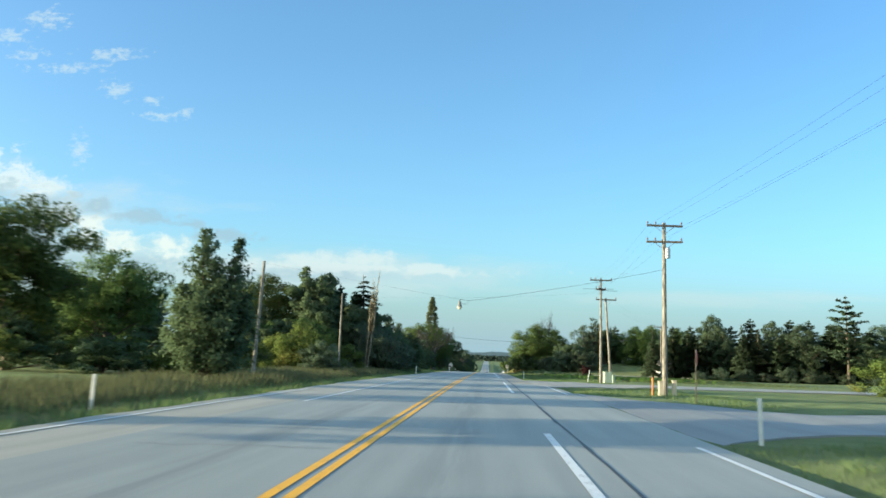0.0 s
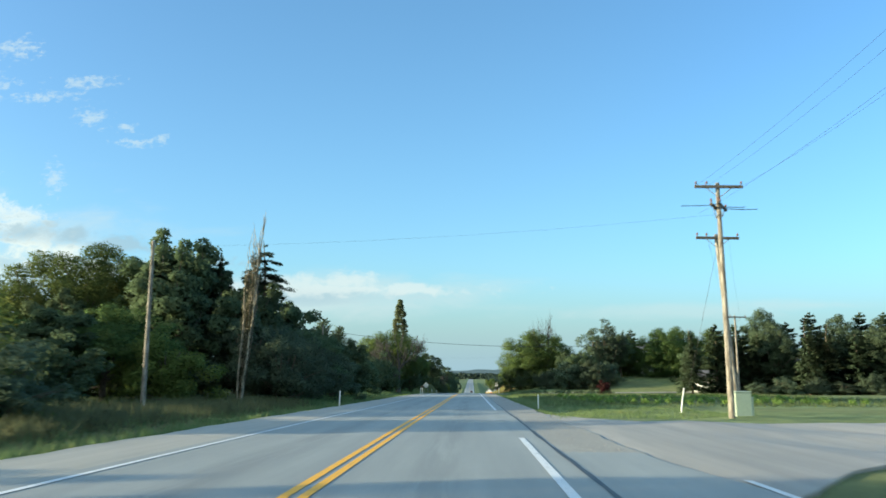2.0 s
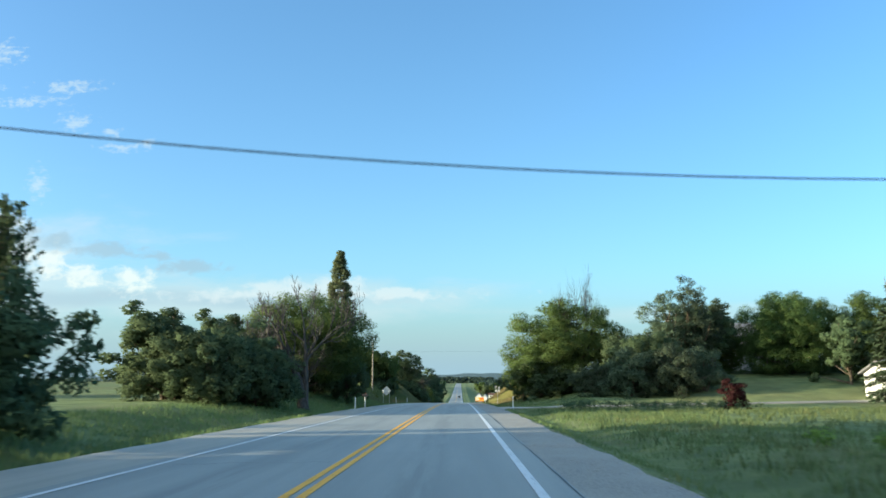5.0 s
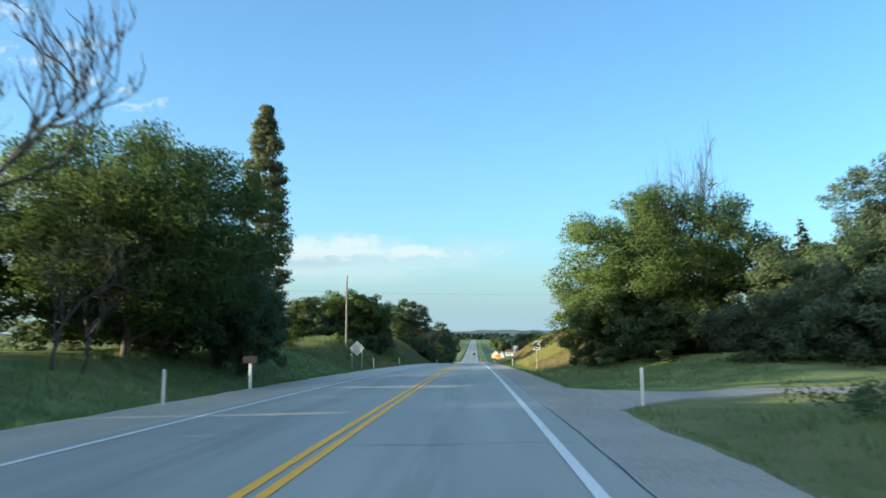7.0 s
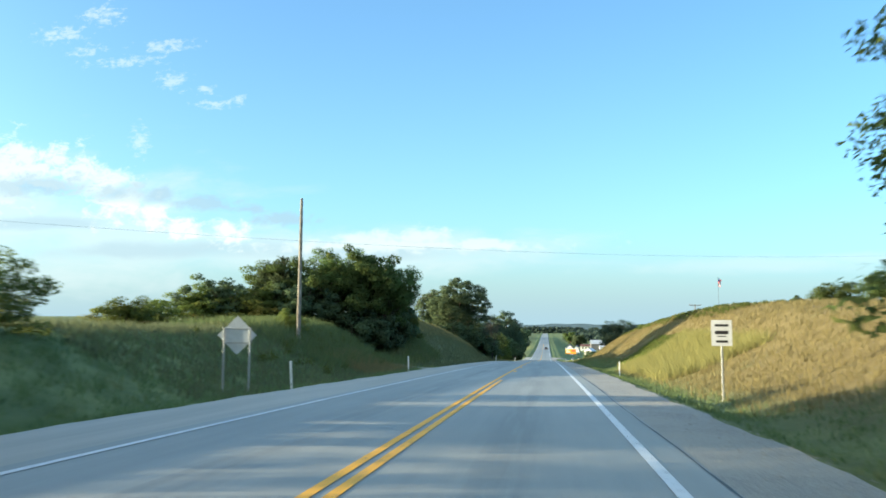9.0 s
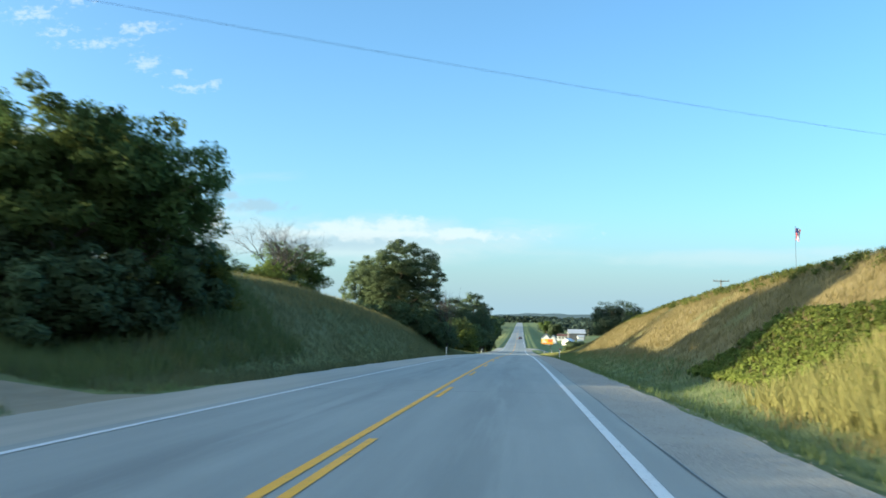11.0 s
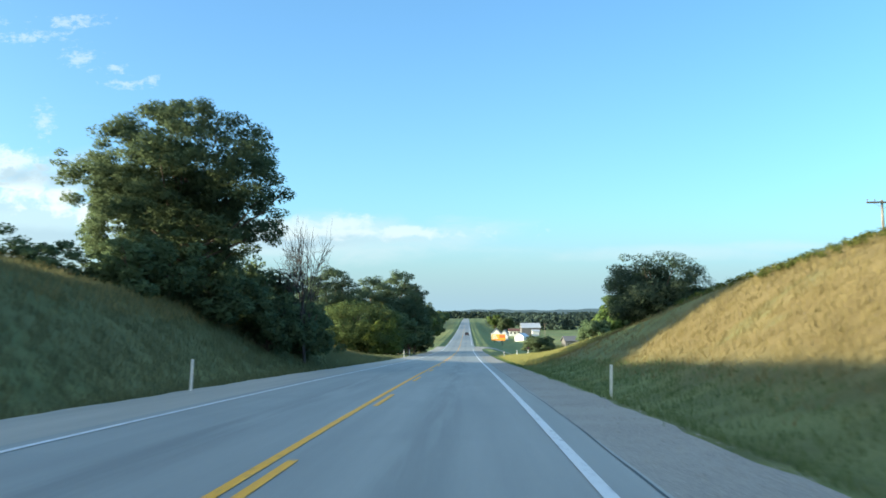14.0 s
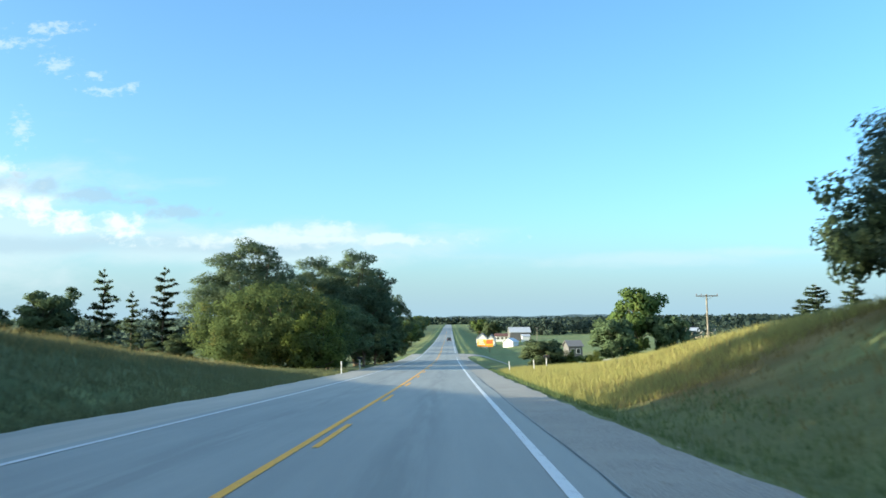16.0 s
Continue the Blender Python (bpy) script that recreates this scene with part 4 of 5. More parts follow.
kind("spruce", conifer("spruce_tree", "dark pointed spruce with drooping branches", 12, 6.5, 21, NEEDLE, 28, 8, 130, 0.40, slim=0.34), 12, 6.5)
kind("pine", conifer("pine_tree", "dense green pine in a row", 11, 6.5, 22, PINE_NEEDLE, 22, 8, 140, 0.42, 0.03, -0.15, 0.45, 0.5, 0.4), 11, 6.5)
kind("white_pine", conifer("white_pine", "big layered pine with dense dark needles", 15, 10, 23, PINE_NEEDLE, 13, 8, 190, 0.46, 0.24, -0.12, 0.42, 0.8, 0.42), 15, 10)
kind("round_pine", broadleaf("pine_tree", "big dense pine with rounded dark crown", 14, 10, 33, NEEDLE, 60000, 0.26, 520, 0.03, 0.15, slim=0.3, fine=0.55, even=0.35), 14, 10)
kind("lombardy", broadleaf("lombardy_poplar", "tall narrow column-shaped poplar", 16, 3.4, 24, POPLAR_LEAF, 42000, 0.15, 620, 0.0, spread=0.8, column=True), 16, 3.4)
kind("column", poplar_wreck("dying_poplar", "half-dead narrow poplar with dry strands of twigs", 11.5, 1.9, 25), 11.5, 2.2)
kind("dead", dead_tree("dead_tree", "leafless dead tree with two grey forked stems", [([(0, 0, -0.3), (-0.35, 0.1, 2.0), (-1.4, 0.1, 4.6), (-2.9, 0.2, 6.2), (-3.2, 0.2, 9.0)], 0.34), ([(0.15, 0.1, -0.3), (0.1, 0.3, 2.6), (0.0, 0.4, 5.4), (-0.5, 0.5, 9.2)], 0.27), ([(0.05, 0.4, 4.2), (1.4, 0.5, 5.8), (3.4, 0.4, 7.9)], 0.13), ([(-0.3, 0, 1.8), (-2.6, -0.3, 4.2), (-4.6, -0.2, 5.7)], 0.14)], 61), 9.4, 8.2)
kind("bare_crab", bare("bare_tree", "low leafless tree with fine spreading twigs", 6, 8, 27, 5, 3, 2, 0.3), 6, 8)
kind("snag", bare("dead_sapling", "thin dead stems standing bare", 8, 3, 28, 4, 3, 3, 0.10), 8, 3)

# left-hand side, near to far
for row in [
    # first two maples stand out of view, added to shade the start of the road
    ("maple", -17, 1, 8, 8), ("maple", -19.5, 13, 8.5, 8), ("maple", -17.6, 25.5, 6.8, 5.6), ("maple", -22.9, 44, 7.0, 5.6), ("leaders", -13.6, 36.2, 7.6, 4.4, 0), ("back", -27, 41, 3.4, 6), ("back", -31, 47, 3.6, 7), ("dark", -22, 42, 2.2, 5), ("shrub", -18.5, 44, 1.8, 3.4), ("shrub", -17.5, 50, 1.6, 3), ("back", -41, 60, 5, 9), ("back", -48, 70, 6, 10), ("maple", -44, 82, 8.5, 12), ("back", -37.5, 70, 5.4, 8), ("back", -38.5, 84, 7.5, 7), ("back", -29, 93, 7, 6), ("maple", -52, 96, 11, 11),
    ("back", -33, 62, 4.4, 8), ("round", -31, 101, 11.2, 15), ("back", -38, 110, 10, 11), ("back", -31.5, 78, 6.6, 5.2), ("silver", -13.7, 62.2, 2.5, 3.8), ("shrub", -17.0, 64.5, 4.0, 5.8), ("back", -28.5, 80, 3.4, 5), ("back", -31.5, 83, 6.4, 5), ("maple", -21.6, 85, 5.4, 8.0),
    ("dark", -19.5, 73, 3.2, 5.5), ("back", -22.5, 80, 5.0, 6), ("shrub", -17, 82.5, 3.6, 5), ("pine", -26, 108, 11.6, 7.0), ("old_spruce", -17.3, 103, 12.9, 10.4), ("pine", -20.0, 100, 11.2, 5.2), ("back", -22, 101, 12.3, 9),
    ("back", -17.5, 97, 8, 7), ("back", -20, 92, 8.5, 7), ("pine", -22.5, 94, 10.2, 6.5), ("back", -24, 99, 11.0, 9), ("back", -19.5, 108, 9.5, 8), ("back", -18, 114, 8.5, 8), ("silver", -15.5, 93, 5.4, 6), ("silver", -15.5, 99, 5.6, 6), ("silver", -12.8, 92, 4.2, 4.8), ("silver", -13.2, 97, 4.6, 5), ("silver", -13.0, 102, 4.2, 4.8), ("dark", -14.6, 107, 5.6, 6), ("silver", -12.8, 111, 4.0, 5),
    ("dark", -13.6, 116, 5.2, 6), ("feather", -16.4, 124, 8.0, 3.6), ("feather", -15.2, 127, 7.4, 3.4), ("dark", -17, 121, 6.2, 6), ("dark", -13.0, 122, 4.2, 5.5), 
    ("dark", -14.8, 149.8, 4.8, 6.0), ("dark", -14.6, 147.5, 3.8, 4.6), ("dark", -17.2, 149, 4.4, 6), ("back", -19, 151.5, 5.8, 7), ("dark", -13.6, 155, 4.2, 5), ("dark", -13.0, 151.5, 3.8, 5), ("dark", -15.4, 156.5, 4.6, 6.0),
    ("dark", -19.5, 161, 3.9, 6), ("dark", -19.8, 166, 4.4, 6), ("dome", -14.3, 174.0, 9.0, 11.2), ("dark", -17.6, 176.5, 3.6, 6), ("dark", -14.4, 179, 3.6, 5.5), ("dark", -11.2, 180, 5.0, 4.2), ("shrub", -15.5, 203, 2.2, 3.2), ("silver", -14.4, 188, 5.8, 5.4), ("back", -18, 183, 7.5, 7.5), ("silver", -14.5, 184, 6.0, 6), ("back", -21, 172, 7.0, 8), ("silver", -16, 193, 5.5, 6), ("shrub", -19, 197, 4.0, 5),
    ("shrub", -27, 230, 1.8, 4), ("shrub", -15.2, 228, 1.3, 1.8), ("maple", -15.0, 254, 7.4, 5.8), ("airy", -17.2, 252.5, 8.2, 7.4), ("maple", -19.8, 253.5, 7.0, 7.0), ("maple", -23.6, 252, 5.4, 7.2), ("feather", -23.4, 249, 5.6, 3.4), ("feather", -25.2, 249.5, 4.8, 3.2), ("dark", -28.5, 248, 3.6, 6.5), ("shrub", -26.2, 246.8, 2.6, 6), ("shrub", -30, 246.4, 2.6, 6), ("dark", -15.6, 251.5, 3.6, 5.2), ("dark", -16.8, 249.8, 3.4, 5), ("dark", -14.2, 255, 3.2, 4.2), ("dark", -21.5, 248.6, 3.4, 5.4), ("dark", -19.5, 250.5, 3.0, 5.5), ("shrub", -24.5, 248, 2.6, 5),
    ("shrub", -32, 241, 1.7, 5), ("dark", -18.6, 260, 4.2, 4.8), ("back", -20.5, 259, 5.2, 7), ("shrub", -14.0, 257, 2.6, 3.6), ("shrub", -22.5, 279, 2.6, 4.5), ("shrub", -20.5, 283.5, 2.6, 4.2), ("maple", -29.4, 319, 9.6, 9.2),
    # dark trees at y 347.5 and 340.5: added behind the oak to shade the right bank
    ("dark", -19.4, 285, 1.9, 2.6), ("oak", -16.9, 330.5, 11.9, 11.2), ("dark", -22, 347.5, 11.4, 7.4), ("dark", -12.2, 333, 3.8, 5.0), ("dark", -14.5, 337, 4.6, 5.6), ("dark", -17, 325, 3.6, 5.6), ("dark", -20.5, 321, 2.6, 5.0), ("dark", -14.0, 329, 3.4, 5), ("dark", -11.6, 340, 4.0, 4.8), ("back", -19.5, 330, 3.6, 6), ("back", -24, 326, 2.4, 5),
    ("dark", -14.5, 343, 4.2, 5), ("dark", -23, 340.5, 10.5, 8), ("mound", -16.6, 400, 8.0, 13.5), ("shrub", -12.6, 398, 5.2, 6.0), ("dark", -12.8, 407, 7.4, 8), ("round_pine", -24.2, 419, 15.0, 13), ("round_pine", -18, 430, 14.4, 11), ("round_pine", -13.6, 438, 16.0, 11.5), ("pine", -10.6, 442, 14.5, 7), ("dark", -10.0, 448, 10.5, 7), ("back", -10.4, 420, 6.4, 6.5),
    ("back", -10.2, 432, 5.4, 6), ("white_pine", -41.5, 418, 12.6, 5.4), ("white_pine", -41.4, 426, 10.6, 3.8), ("white_pine", -35, 420, 13.0, 6.0), ("back", -47, 414, 9.2, 10), ("back", -55, 412, 9.0, 12), ("back", -39, 412, 3.8, 7), ("back", -30, 411, 4.2, 6),
    ("far_dark", -64, 410, 5.8, 9), ("far_dark", -14, 500, 7, 8), ("far_tree", -16, 530, 9, 9), ("far_tree", -15, 570, 9, 9), ("far_tree", -18, 610, 10, 10), ("far_dark", -17, 660, 10, 10), ("far_tree", -20, 720, 11, 11), ("far_dark", -19, 790, 12, 12), ("far_tree", -20, 860, 12, 12),
    ("far_dark", -70, 120, 9, 12), ("far_tree", -84, 150, 12, 12),
]:
    plant(*row)
plant("lombardy", -14.7, 195.4, 17.0, 3.4)
plant("column", -13.8, 86, 11.6, 2.2, 0)
plant("dead", -11.3, 158.2, 8.2, 7.8, 0)
plant("bare_crab", -13.6, 168.5, 5.6, 6.0, 60)
plant("bare_crab", -19.4, 284, 6.4, 8.8)
plant("snag", -10.8, 337, 10.2, 4.4)

# right-hand side
for row in [
    ("shrub", 32, 60, 3.8, 6.0), ("white_pine", 73.7, 160, 18.5, 12.5), ("spruce", 35.2, 164, 10.4, 6.4), ("round", 37, 190, 8.6, 9.5), ("round", 30, 196, 7.6, 8), ("round", 42, 196, 9, 9), ("round", 47, 190, 8.6, 9), ("back", 40, 181, 6.8, 6), ("spruce", 27.5, 207, 8.6, 5.2), ("spruce", 33, 207, 9.5, 5),
    ("purple", 20.4, 159.5, 2.2, 2.0), ("round", 13.2, 196, 10.2, 14.2), ("dark", 9.6, 193, 4.8, 5.6), ("dark", 11, 189.5, 3.0, 5), ("dark", 14, 188.5, 3.0, 5), ("dark", 8.0, 195.5, 4.4, 4.5), ("dark", 19.6, 187.5, 6.0, 6.5), ("willow", 23.2, 186.5, 10.0, 6.6), ("willow", 26.2, 188, 11.2, 7.0), ("silver", 17.5, 179.5, 4.6, 6.5), ("silver", 21.5, 178, 4.8, 6.5), ("dark", 19.5, 182.5, 6.2, 7),
    ("silver", 24.8, 180, 4.2, 5), ("silver", 14.2, 181.5, 3.0, 4.5), ("back", 29, 190, 8, 6), ("pine", 33, 199, 9.5, 6), ("olive", 15.0, 347.5, 5.2, 8.2), ("dark", 14.4, 348.5, 3.0, 4.4), ("dark", 17.0, 347.5, 3.2, 4.6), ("shrub", 17.6, 349, 3.4, 5), ("shrub", 21.5, 349, 2.6, 4.5), ("dark", 15.5, 351, 5.0, 6), ("maple", 41, 297, 6, 7), ("maple", 46, 291, 7, 8), ("back", 37, 303, 4.5, 6),
    ("pine", 31, 392, 7, 5.5), ("pine", 36, 395, 7.5, 5.5), ("far_tree", 37.5, 481, 14.0, 10), ("far_dark", 31.5, 474, 8.4, 8), ("far_dark", 43, 478, 8.4, 8), ("far_dark", 17.2, 468, 5.4, 7.4), ("shrub", 22.6, 470, 3.4, 4.6), ("shrub", 26, 466, 3.0, 4), ("far_dark", 24, 760, 10, 10), ("far_tree", 20, 830, 11, 11),
]:
    plant(*row)
plant("snag", 15.2, 194, 15.4, 4.4)
plant("snag", 12.4, 194.5, 13.2, 4.0)
rng = random.Random(7)
for i in range(20):
    plant(("pine", "spruce", "pine", "pine", "round_pine", "spruce")[i % 6], 40 + i * 2.7 + rng.uniform(-0.6, 0.6), 168 + rng.uniform(-3, 3) - 0.09 * i, 10.8 + rng.uniform(-1.4, 1.8), 7.2 + rng.uniform(-0.8, 0.8))
for i in range(12):
    plant(("pine", "round_pine", "pine")[i % 3], 46 + i * 4.6, 177 + rng.uniform(-2, 2), 12.0 + rng.uniform(-1, 1.8), 7.4)
for i in range(9):
    plant("silver", 44 + i * 4.4 + rng.uniform(-1, 1), 162 + rng.uniform(-2, 1), 2.4 + rng.uniform(-0.5, 0.9), 4.0)
for i in range(10):
    plant("far_tree" if i % 2 else "far_dark", 92 + i * 8, 160 - i * 2.0, 10 + rng.uniform(-2, 2), 10)

# ---- roadside things ----


def lathe(profile, sides=16, at=(0, 0, 0)):
    """A turned shape: (radius, height) from the bottom up."""
    ang = np.linspace(0, 2 * np.pi, sides, endpoint=False)
    V = np.concatenate([np.stack([np.cos(ang) * r + at[0], np.sin(ang) * r + at[1], np.full(sides, z + at[2])], 1) for r, z in profile])
    F = [[i * sides + j, i * sides + (j + 1) % sides, (i + 1) * sides + (j + 1) % sides, (i + 1) * sides + j] for i in range(len(profile) - 1) for j in range(sides)]
    return V, F + [list(range(sides - 1, -1, -1)), [(len(profile) - 1) * sides + j for j in range(sides)]]


def box(x0, x1, y0, y1, z0, z1, bevel=0.01):
    bm = bmesh.new()
    bmesh.ops.create_cube(bm, size=1)
    for v in bm.verts:
        v.co = Vector((x0 + (v.co.x + 0.5) * (x1 - x0), y0 + (v.co.y + 0.5) * (y1 - y0), z0 + (v.co.z + 0.5) * (z1 - z0)))
    if bevel:
        bmesh.ops.bevel(bm, geom=bm.edges[:], offset=min(bevel, 0.2 * min(abs(x1 - x0), abs(y1 - y0), abs(z1 - z0))), segments=1, affect="EDGES")
    return bm


def part(name, shape, mat, parent, label=""):
    """One mesh under a thing; shape is a bmesh, or corners and faces."""
    if isinstance(shape, tuple):
        return mesh_object(name, shape[0], shape[1], mat, parent, label=label)
    me = bpy.data.meshes.new(name)
    shape.to_mesh(me)
    shape.free()
    me.materials.append(mat)
    ob = new(name, me)
    ob.parent = parent
    return tagged(ob, label)


def thing(name, x, y, turn=0, z=None, label="", category="", group=""):
    ob = new(name)
    ob.matrix_basis = pose(x, y, float(land(x, y)) if z is None else z, 0, 0, turn)
    return tagged(ob, label, category, group)


def crossarm(pole, z, length, turn=0.0, brace=0.45, shift=0.0):
    rot = Matrix.Translation((shift, 0, 0)) @ Matrix.Rotation(radians(turn), 4, "Z")

    def turned(bm):
        bmesh.ops.transform(bm, matrix=rot, verts=bm.verts)
        return bm
    arm = part("crossarm", turned(box(-length / 2, length / 2, -0.19, -0.09, z - 0.06, z + 0.06)), ARM_WOOD, pole, "dark wooden crossarm")
    for s in (-1, 1):
        v, f = tube([(s * length * 0.27, -0.14, z - 0.05), (s * 0.05, -0.13, z - brace)], [0.018, 0.018], 4)
        v = v @ np.array(rot.to_3x3()).T + np.array([shift, 0, 0])
        part("brace", (v, f), GALV, pole, "steel brace")
    for s in (-0.47, -0.25, 0.47) if length > 1.6 else (-0.46, 0.46):
        c = rot @ Vector((s * length, -0.14, 0))
        part("insulator", lathe([(0.02, z + 0.06), (0.02, z + 0.12), (0.055, z + 0.13), (0.035, z + 0.17), (0.05, z + 0.18), (0.03, z + 0.24)], 8, (c.x, c.y, 0)), PORCELAIN, arm)
    return arm


def utility_pole(x, y, H, arms=(), label="weathered wooden utility pole with crossarms", r=0.14, turn=0, lean=(0, 0), can=None):
    pole = thing("utility_pole", x, y, turn, label=label, category="utility pole", group="utility poles")
    s = np.linspace(0, 1, 7)
    pts = np.stack([lean[0] * s, lean[1] * s, -0.5 + (H + 0.5) * s], 1)
    v, f = tube(pts, r * (1 - 0.38 * s), 12)
    part("shaft", (np.concatenate([v, pts[-1:]]), [list(q) for q in f] + [[72 + j, 72 + (j + 1) % 12, 84] for j in range(12)]), POLE_WOOD, pole)
    for z, length, t in arms:
        crossarm(pole, z, length, t, 0.45, lean[0] * (z + 0.5) / (H + 0.5))
    if can:
        part("transformer", lathe([(0.10, can - 0.62), (0.15, can - 0.6), (0.15, can - 0.08), (0.12, can), (0.03, can + 0.03)], 14, (0.17, -0.16, 0)), GALV, pole, "grey steel transformer can")
    return pole


# the crossing with its span-wire lamp
P1 = (10.1, 44.0)
utility_pole(*P1, 9.95, ((9.75, 2.1, 4), (8.8, 2.05, -3)), "tall weathered wooden pole with two crossarms and transformer", 0.16, can=8.45)
utility_pole(-13.7, 43.8, 6.9, (), "leaning bare wooden pole holding the span wire", 0.13, lean=(0.25, 0))
utility_pole(10.8, 73.2, 10.0, ((9.8, 2.1, 3), (8.95, 1.9, 62), (8.9, 1.9, -118)), "pale wooden pole with doubled crossarms", 0.14, lean=(-0.05, 0))
utility_pole(12.4, 77, 8.5, ((8.3, 2.1, 6),), "pale wooden pole with one crossarm", 0.14, lean=(-0.6, 0))
utility_pole(26.4, 117.4, 8.3, ((8.1, 2.2, 8),), "distant wooden pole with one crossarm", 0.13)
utility_pole(-14.8, 75.0, 7.7, (), "plain wooden pole among the shrubs", 0.12)
utility_pole(-14.3, 113.2, 6.7, (), "plain wooden pole above the hedge", 0.12)
utility_pole(35.5, 190.5, 5.2, (), "thin pale pole on the lawn", 0.07)
utility_pole(-14.0, 226, 8.2, (), "slender wooden pole on the grassy bank", 0.13)
utility_pole(29.6, 341, 8.8, ((8.6, 2.3, 0),), "wooden pole with crossarm behind the cut bank", 0.13)
utility_pole(30.4, 417, 8.6, ((8.4, 2.6, 0),), "pale wooden pole with wide crossarm in the field", 0.14)


def cable(name, a0, a1, sag, label, r=0.012):
    s = np.linspace(0, 1, 25)[:, None]
    pts = np.array(a0) + (np.array(a1) - np.array(a0)) * s
    pts[:, 2] -= sag * 4 * (s * (1 - s))[:, 0]
    v, f = tube(pts, np.full(25, r), 4)
    return mesh_object(name, v, f, CABLE, label=label, category="cable", kind="structure")


g1, g2 = float(land(*P1)), float(land(-13.4, 43.8))
LAMP = (-1.74, 44.6, 4.23)
cable("span_wire", (P1[0], P1[1], g1 + 7.2), (LAMP[0] + 0.55, LAMP[1], LAMP[2] + 0.47), 0.12, "thin black span wire carrying the street lamp", 0.008)
cable("span_wire", (LAMP[0] + 0.55, LAMP[1], LAMP[2] + 0.47), (-13.45, 43.8, g2 + 6.8), 0.05, "thin black span wire carrying the street lamp", 0.003)
for dx, dz in ((-1.0, 9.75), (-0.5, 9.75), (1.0, 9.75), (-0.9, 8.55)):
    cable("power_line", (P1[0] + dx, P1[1] - 0.14, g1 + dz), (10.75 + dx, 73.06, float(land(10.45, 73.2)) + dz + 0.1), 0.5, "thin power line between poles", 0.004)
    cable("power_line", (P1[0] + dx, P1[1] - 0.14, g1 + dz), (P1[0] + dx + 3.0, -20, g1 + dz + 1.0), 0.6, "thin power line between poles", 0.004)
for dx in (-0.5, 0.5):
    cable("power_line", (11.85 + dx, 76.9, float(land(11.5, 76.8)) + 8.4), (26.4 + dx, 117.3, float(land(26.4, 117.4)) + 8.3), 0.6, "thin power line between poles", 0.004)
cable("road_cable", (-14.3, 113.2, float(land(-14.3, 113.2)) + 6.2), (26.4, 117.4, float(land(26.4, 117.4)) + 6.6), 1.5, "black cable hung across the road", 0.016)
cable("road_cable", (-14.6, 75.0, float(land(-14.6, 75)) + 7.45), (10.75, 73.1, float(land(10.8, 73.2)) + 8.6), 0.3, "thin cable hung across the road", 0.003)
cable("road_cable", (-34, 226, 5.4), (38, 274, float(land(38, 274)) + 6.9), 0.9, "thin cable hung across the road", 0.006)
utility_pole(38, 274, 7.2, (), "plain wooden pole behind the bank", 0.12)


# short ends of line strung from the doubled arms
gp = float(land(10.8, 73.2))
for dy, dz, reach in ((-0.35, 8.98, -1.7), (0.45, 9.08, 1.3), (-0.1, 8.86, 1.6)):
    cable("power_line", (10.75, 73.2 + dy, gp + dz), (10.75 + reach, 73.2 + dy, gp + dz - 0.06), 0.03, "short dark end of a power line", 0.016)
cable("guy_wire", (11.85, 76.9, gp + 8.0), (10.6, 78.6, gp + 1.2), 0.02, "steel guy wire beside the pole", 0.007)


def span_lamp():
    lamp = thing("street_lamp", LAMP[0], LAMP[1], 0, LAMP[2], "grey bell-shaped street lamp hanging from a span wire", "street lamp")
    part("housing", lathe([(0.145, 0.10), (0.14, 0.16), (0.10, 0.24), (0.08, 0.36), (0.05, 0.42), (0.03, 0.46)], 18), LAMP_GREY, lamp, "grey metal bell housing")
    part("refractor", lathe([(0.05, -0.06), (0.10, -0.04), (0.145, 0.03), (0.155, 0.095)], 18), REFRACTOR, lamp, "frosted glass bowl")
    part("hanger", tube([(0, 0, 0.45), (0, 0, 0.53), (0.28, 0, 0.50), (0.55, 0, 0.47)], [0.018, 0.014, 0.012, 0.010], 6), CABLE, lamp, "wire hanger bracket")
    part("drop_wire", tube([(0.03, 0, 0.40), (0.18, 0, 0.28), (0.40, 0, 0.26), (0.50, 0, 0.36), (0.52, 0, 0.47)], [0.008] * 5, 5), CABLE, lamp, "looped feed wire")


span_lamp()


def marker_posts():
    """White flexible delineators with a reflector near the top."""
    base = None
    for x, y, h in [(5.7, 16.3, 0.95), (-10.3, 19.4, 0.95), (4.35, 91, 0.98), (-8.4, 89.5, 0.98), (4.35, 163.2, 0.95), (-8.2, 163.4, 0.95), (4.5, 233, 0.95), (-8.8, 232.5, 0.9), (-8.8, 210, 0.9), (-8.3, 309.6, 0.95), (4.2, 309.3, 0.95), (5.1, 392, 0.9), (6.5, 386, 0.9), (-8.4, 387, 0.9)]:
        m = pose(x, y, float(land(x, y)) - 0.03, (x * 7) % 5 - 2, (y * 3) % 6 - 3, 0)
        if base is None:
            base = tagged(new("delineator_post"), "white plastic roadside marker post in the grass", "marker post", "roadside marker posts")
            part("post", box(-0.042, 0.042, -0.012, 0.012, -0.2, 1.0, 0.006), WHITE_POST, base)
            part("reflector", box(-0.03, 0.03, -0.018, -0.013, 0.80, 0.93, 0.0), SIGN_WHITE, base, "small white reflector")
            base.matrix_basis = m
        else:
            copy_thing(base, m)


marker_posts()


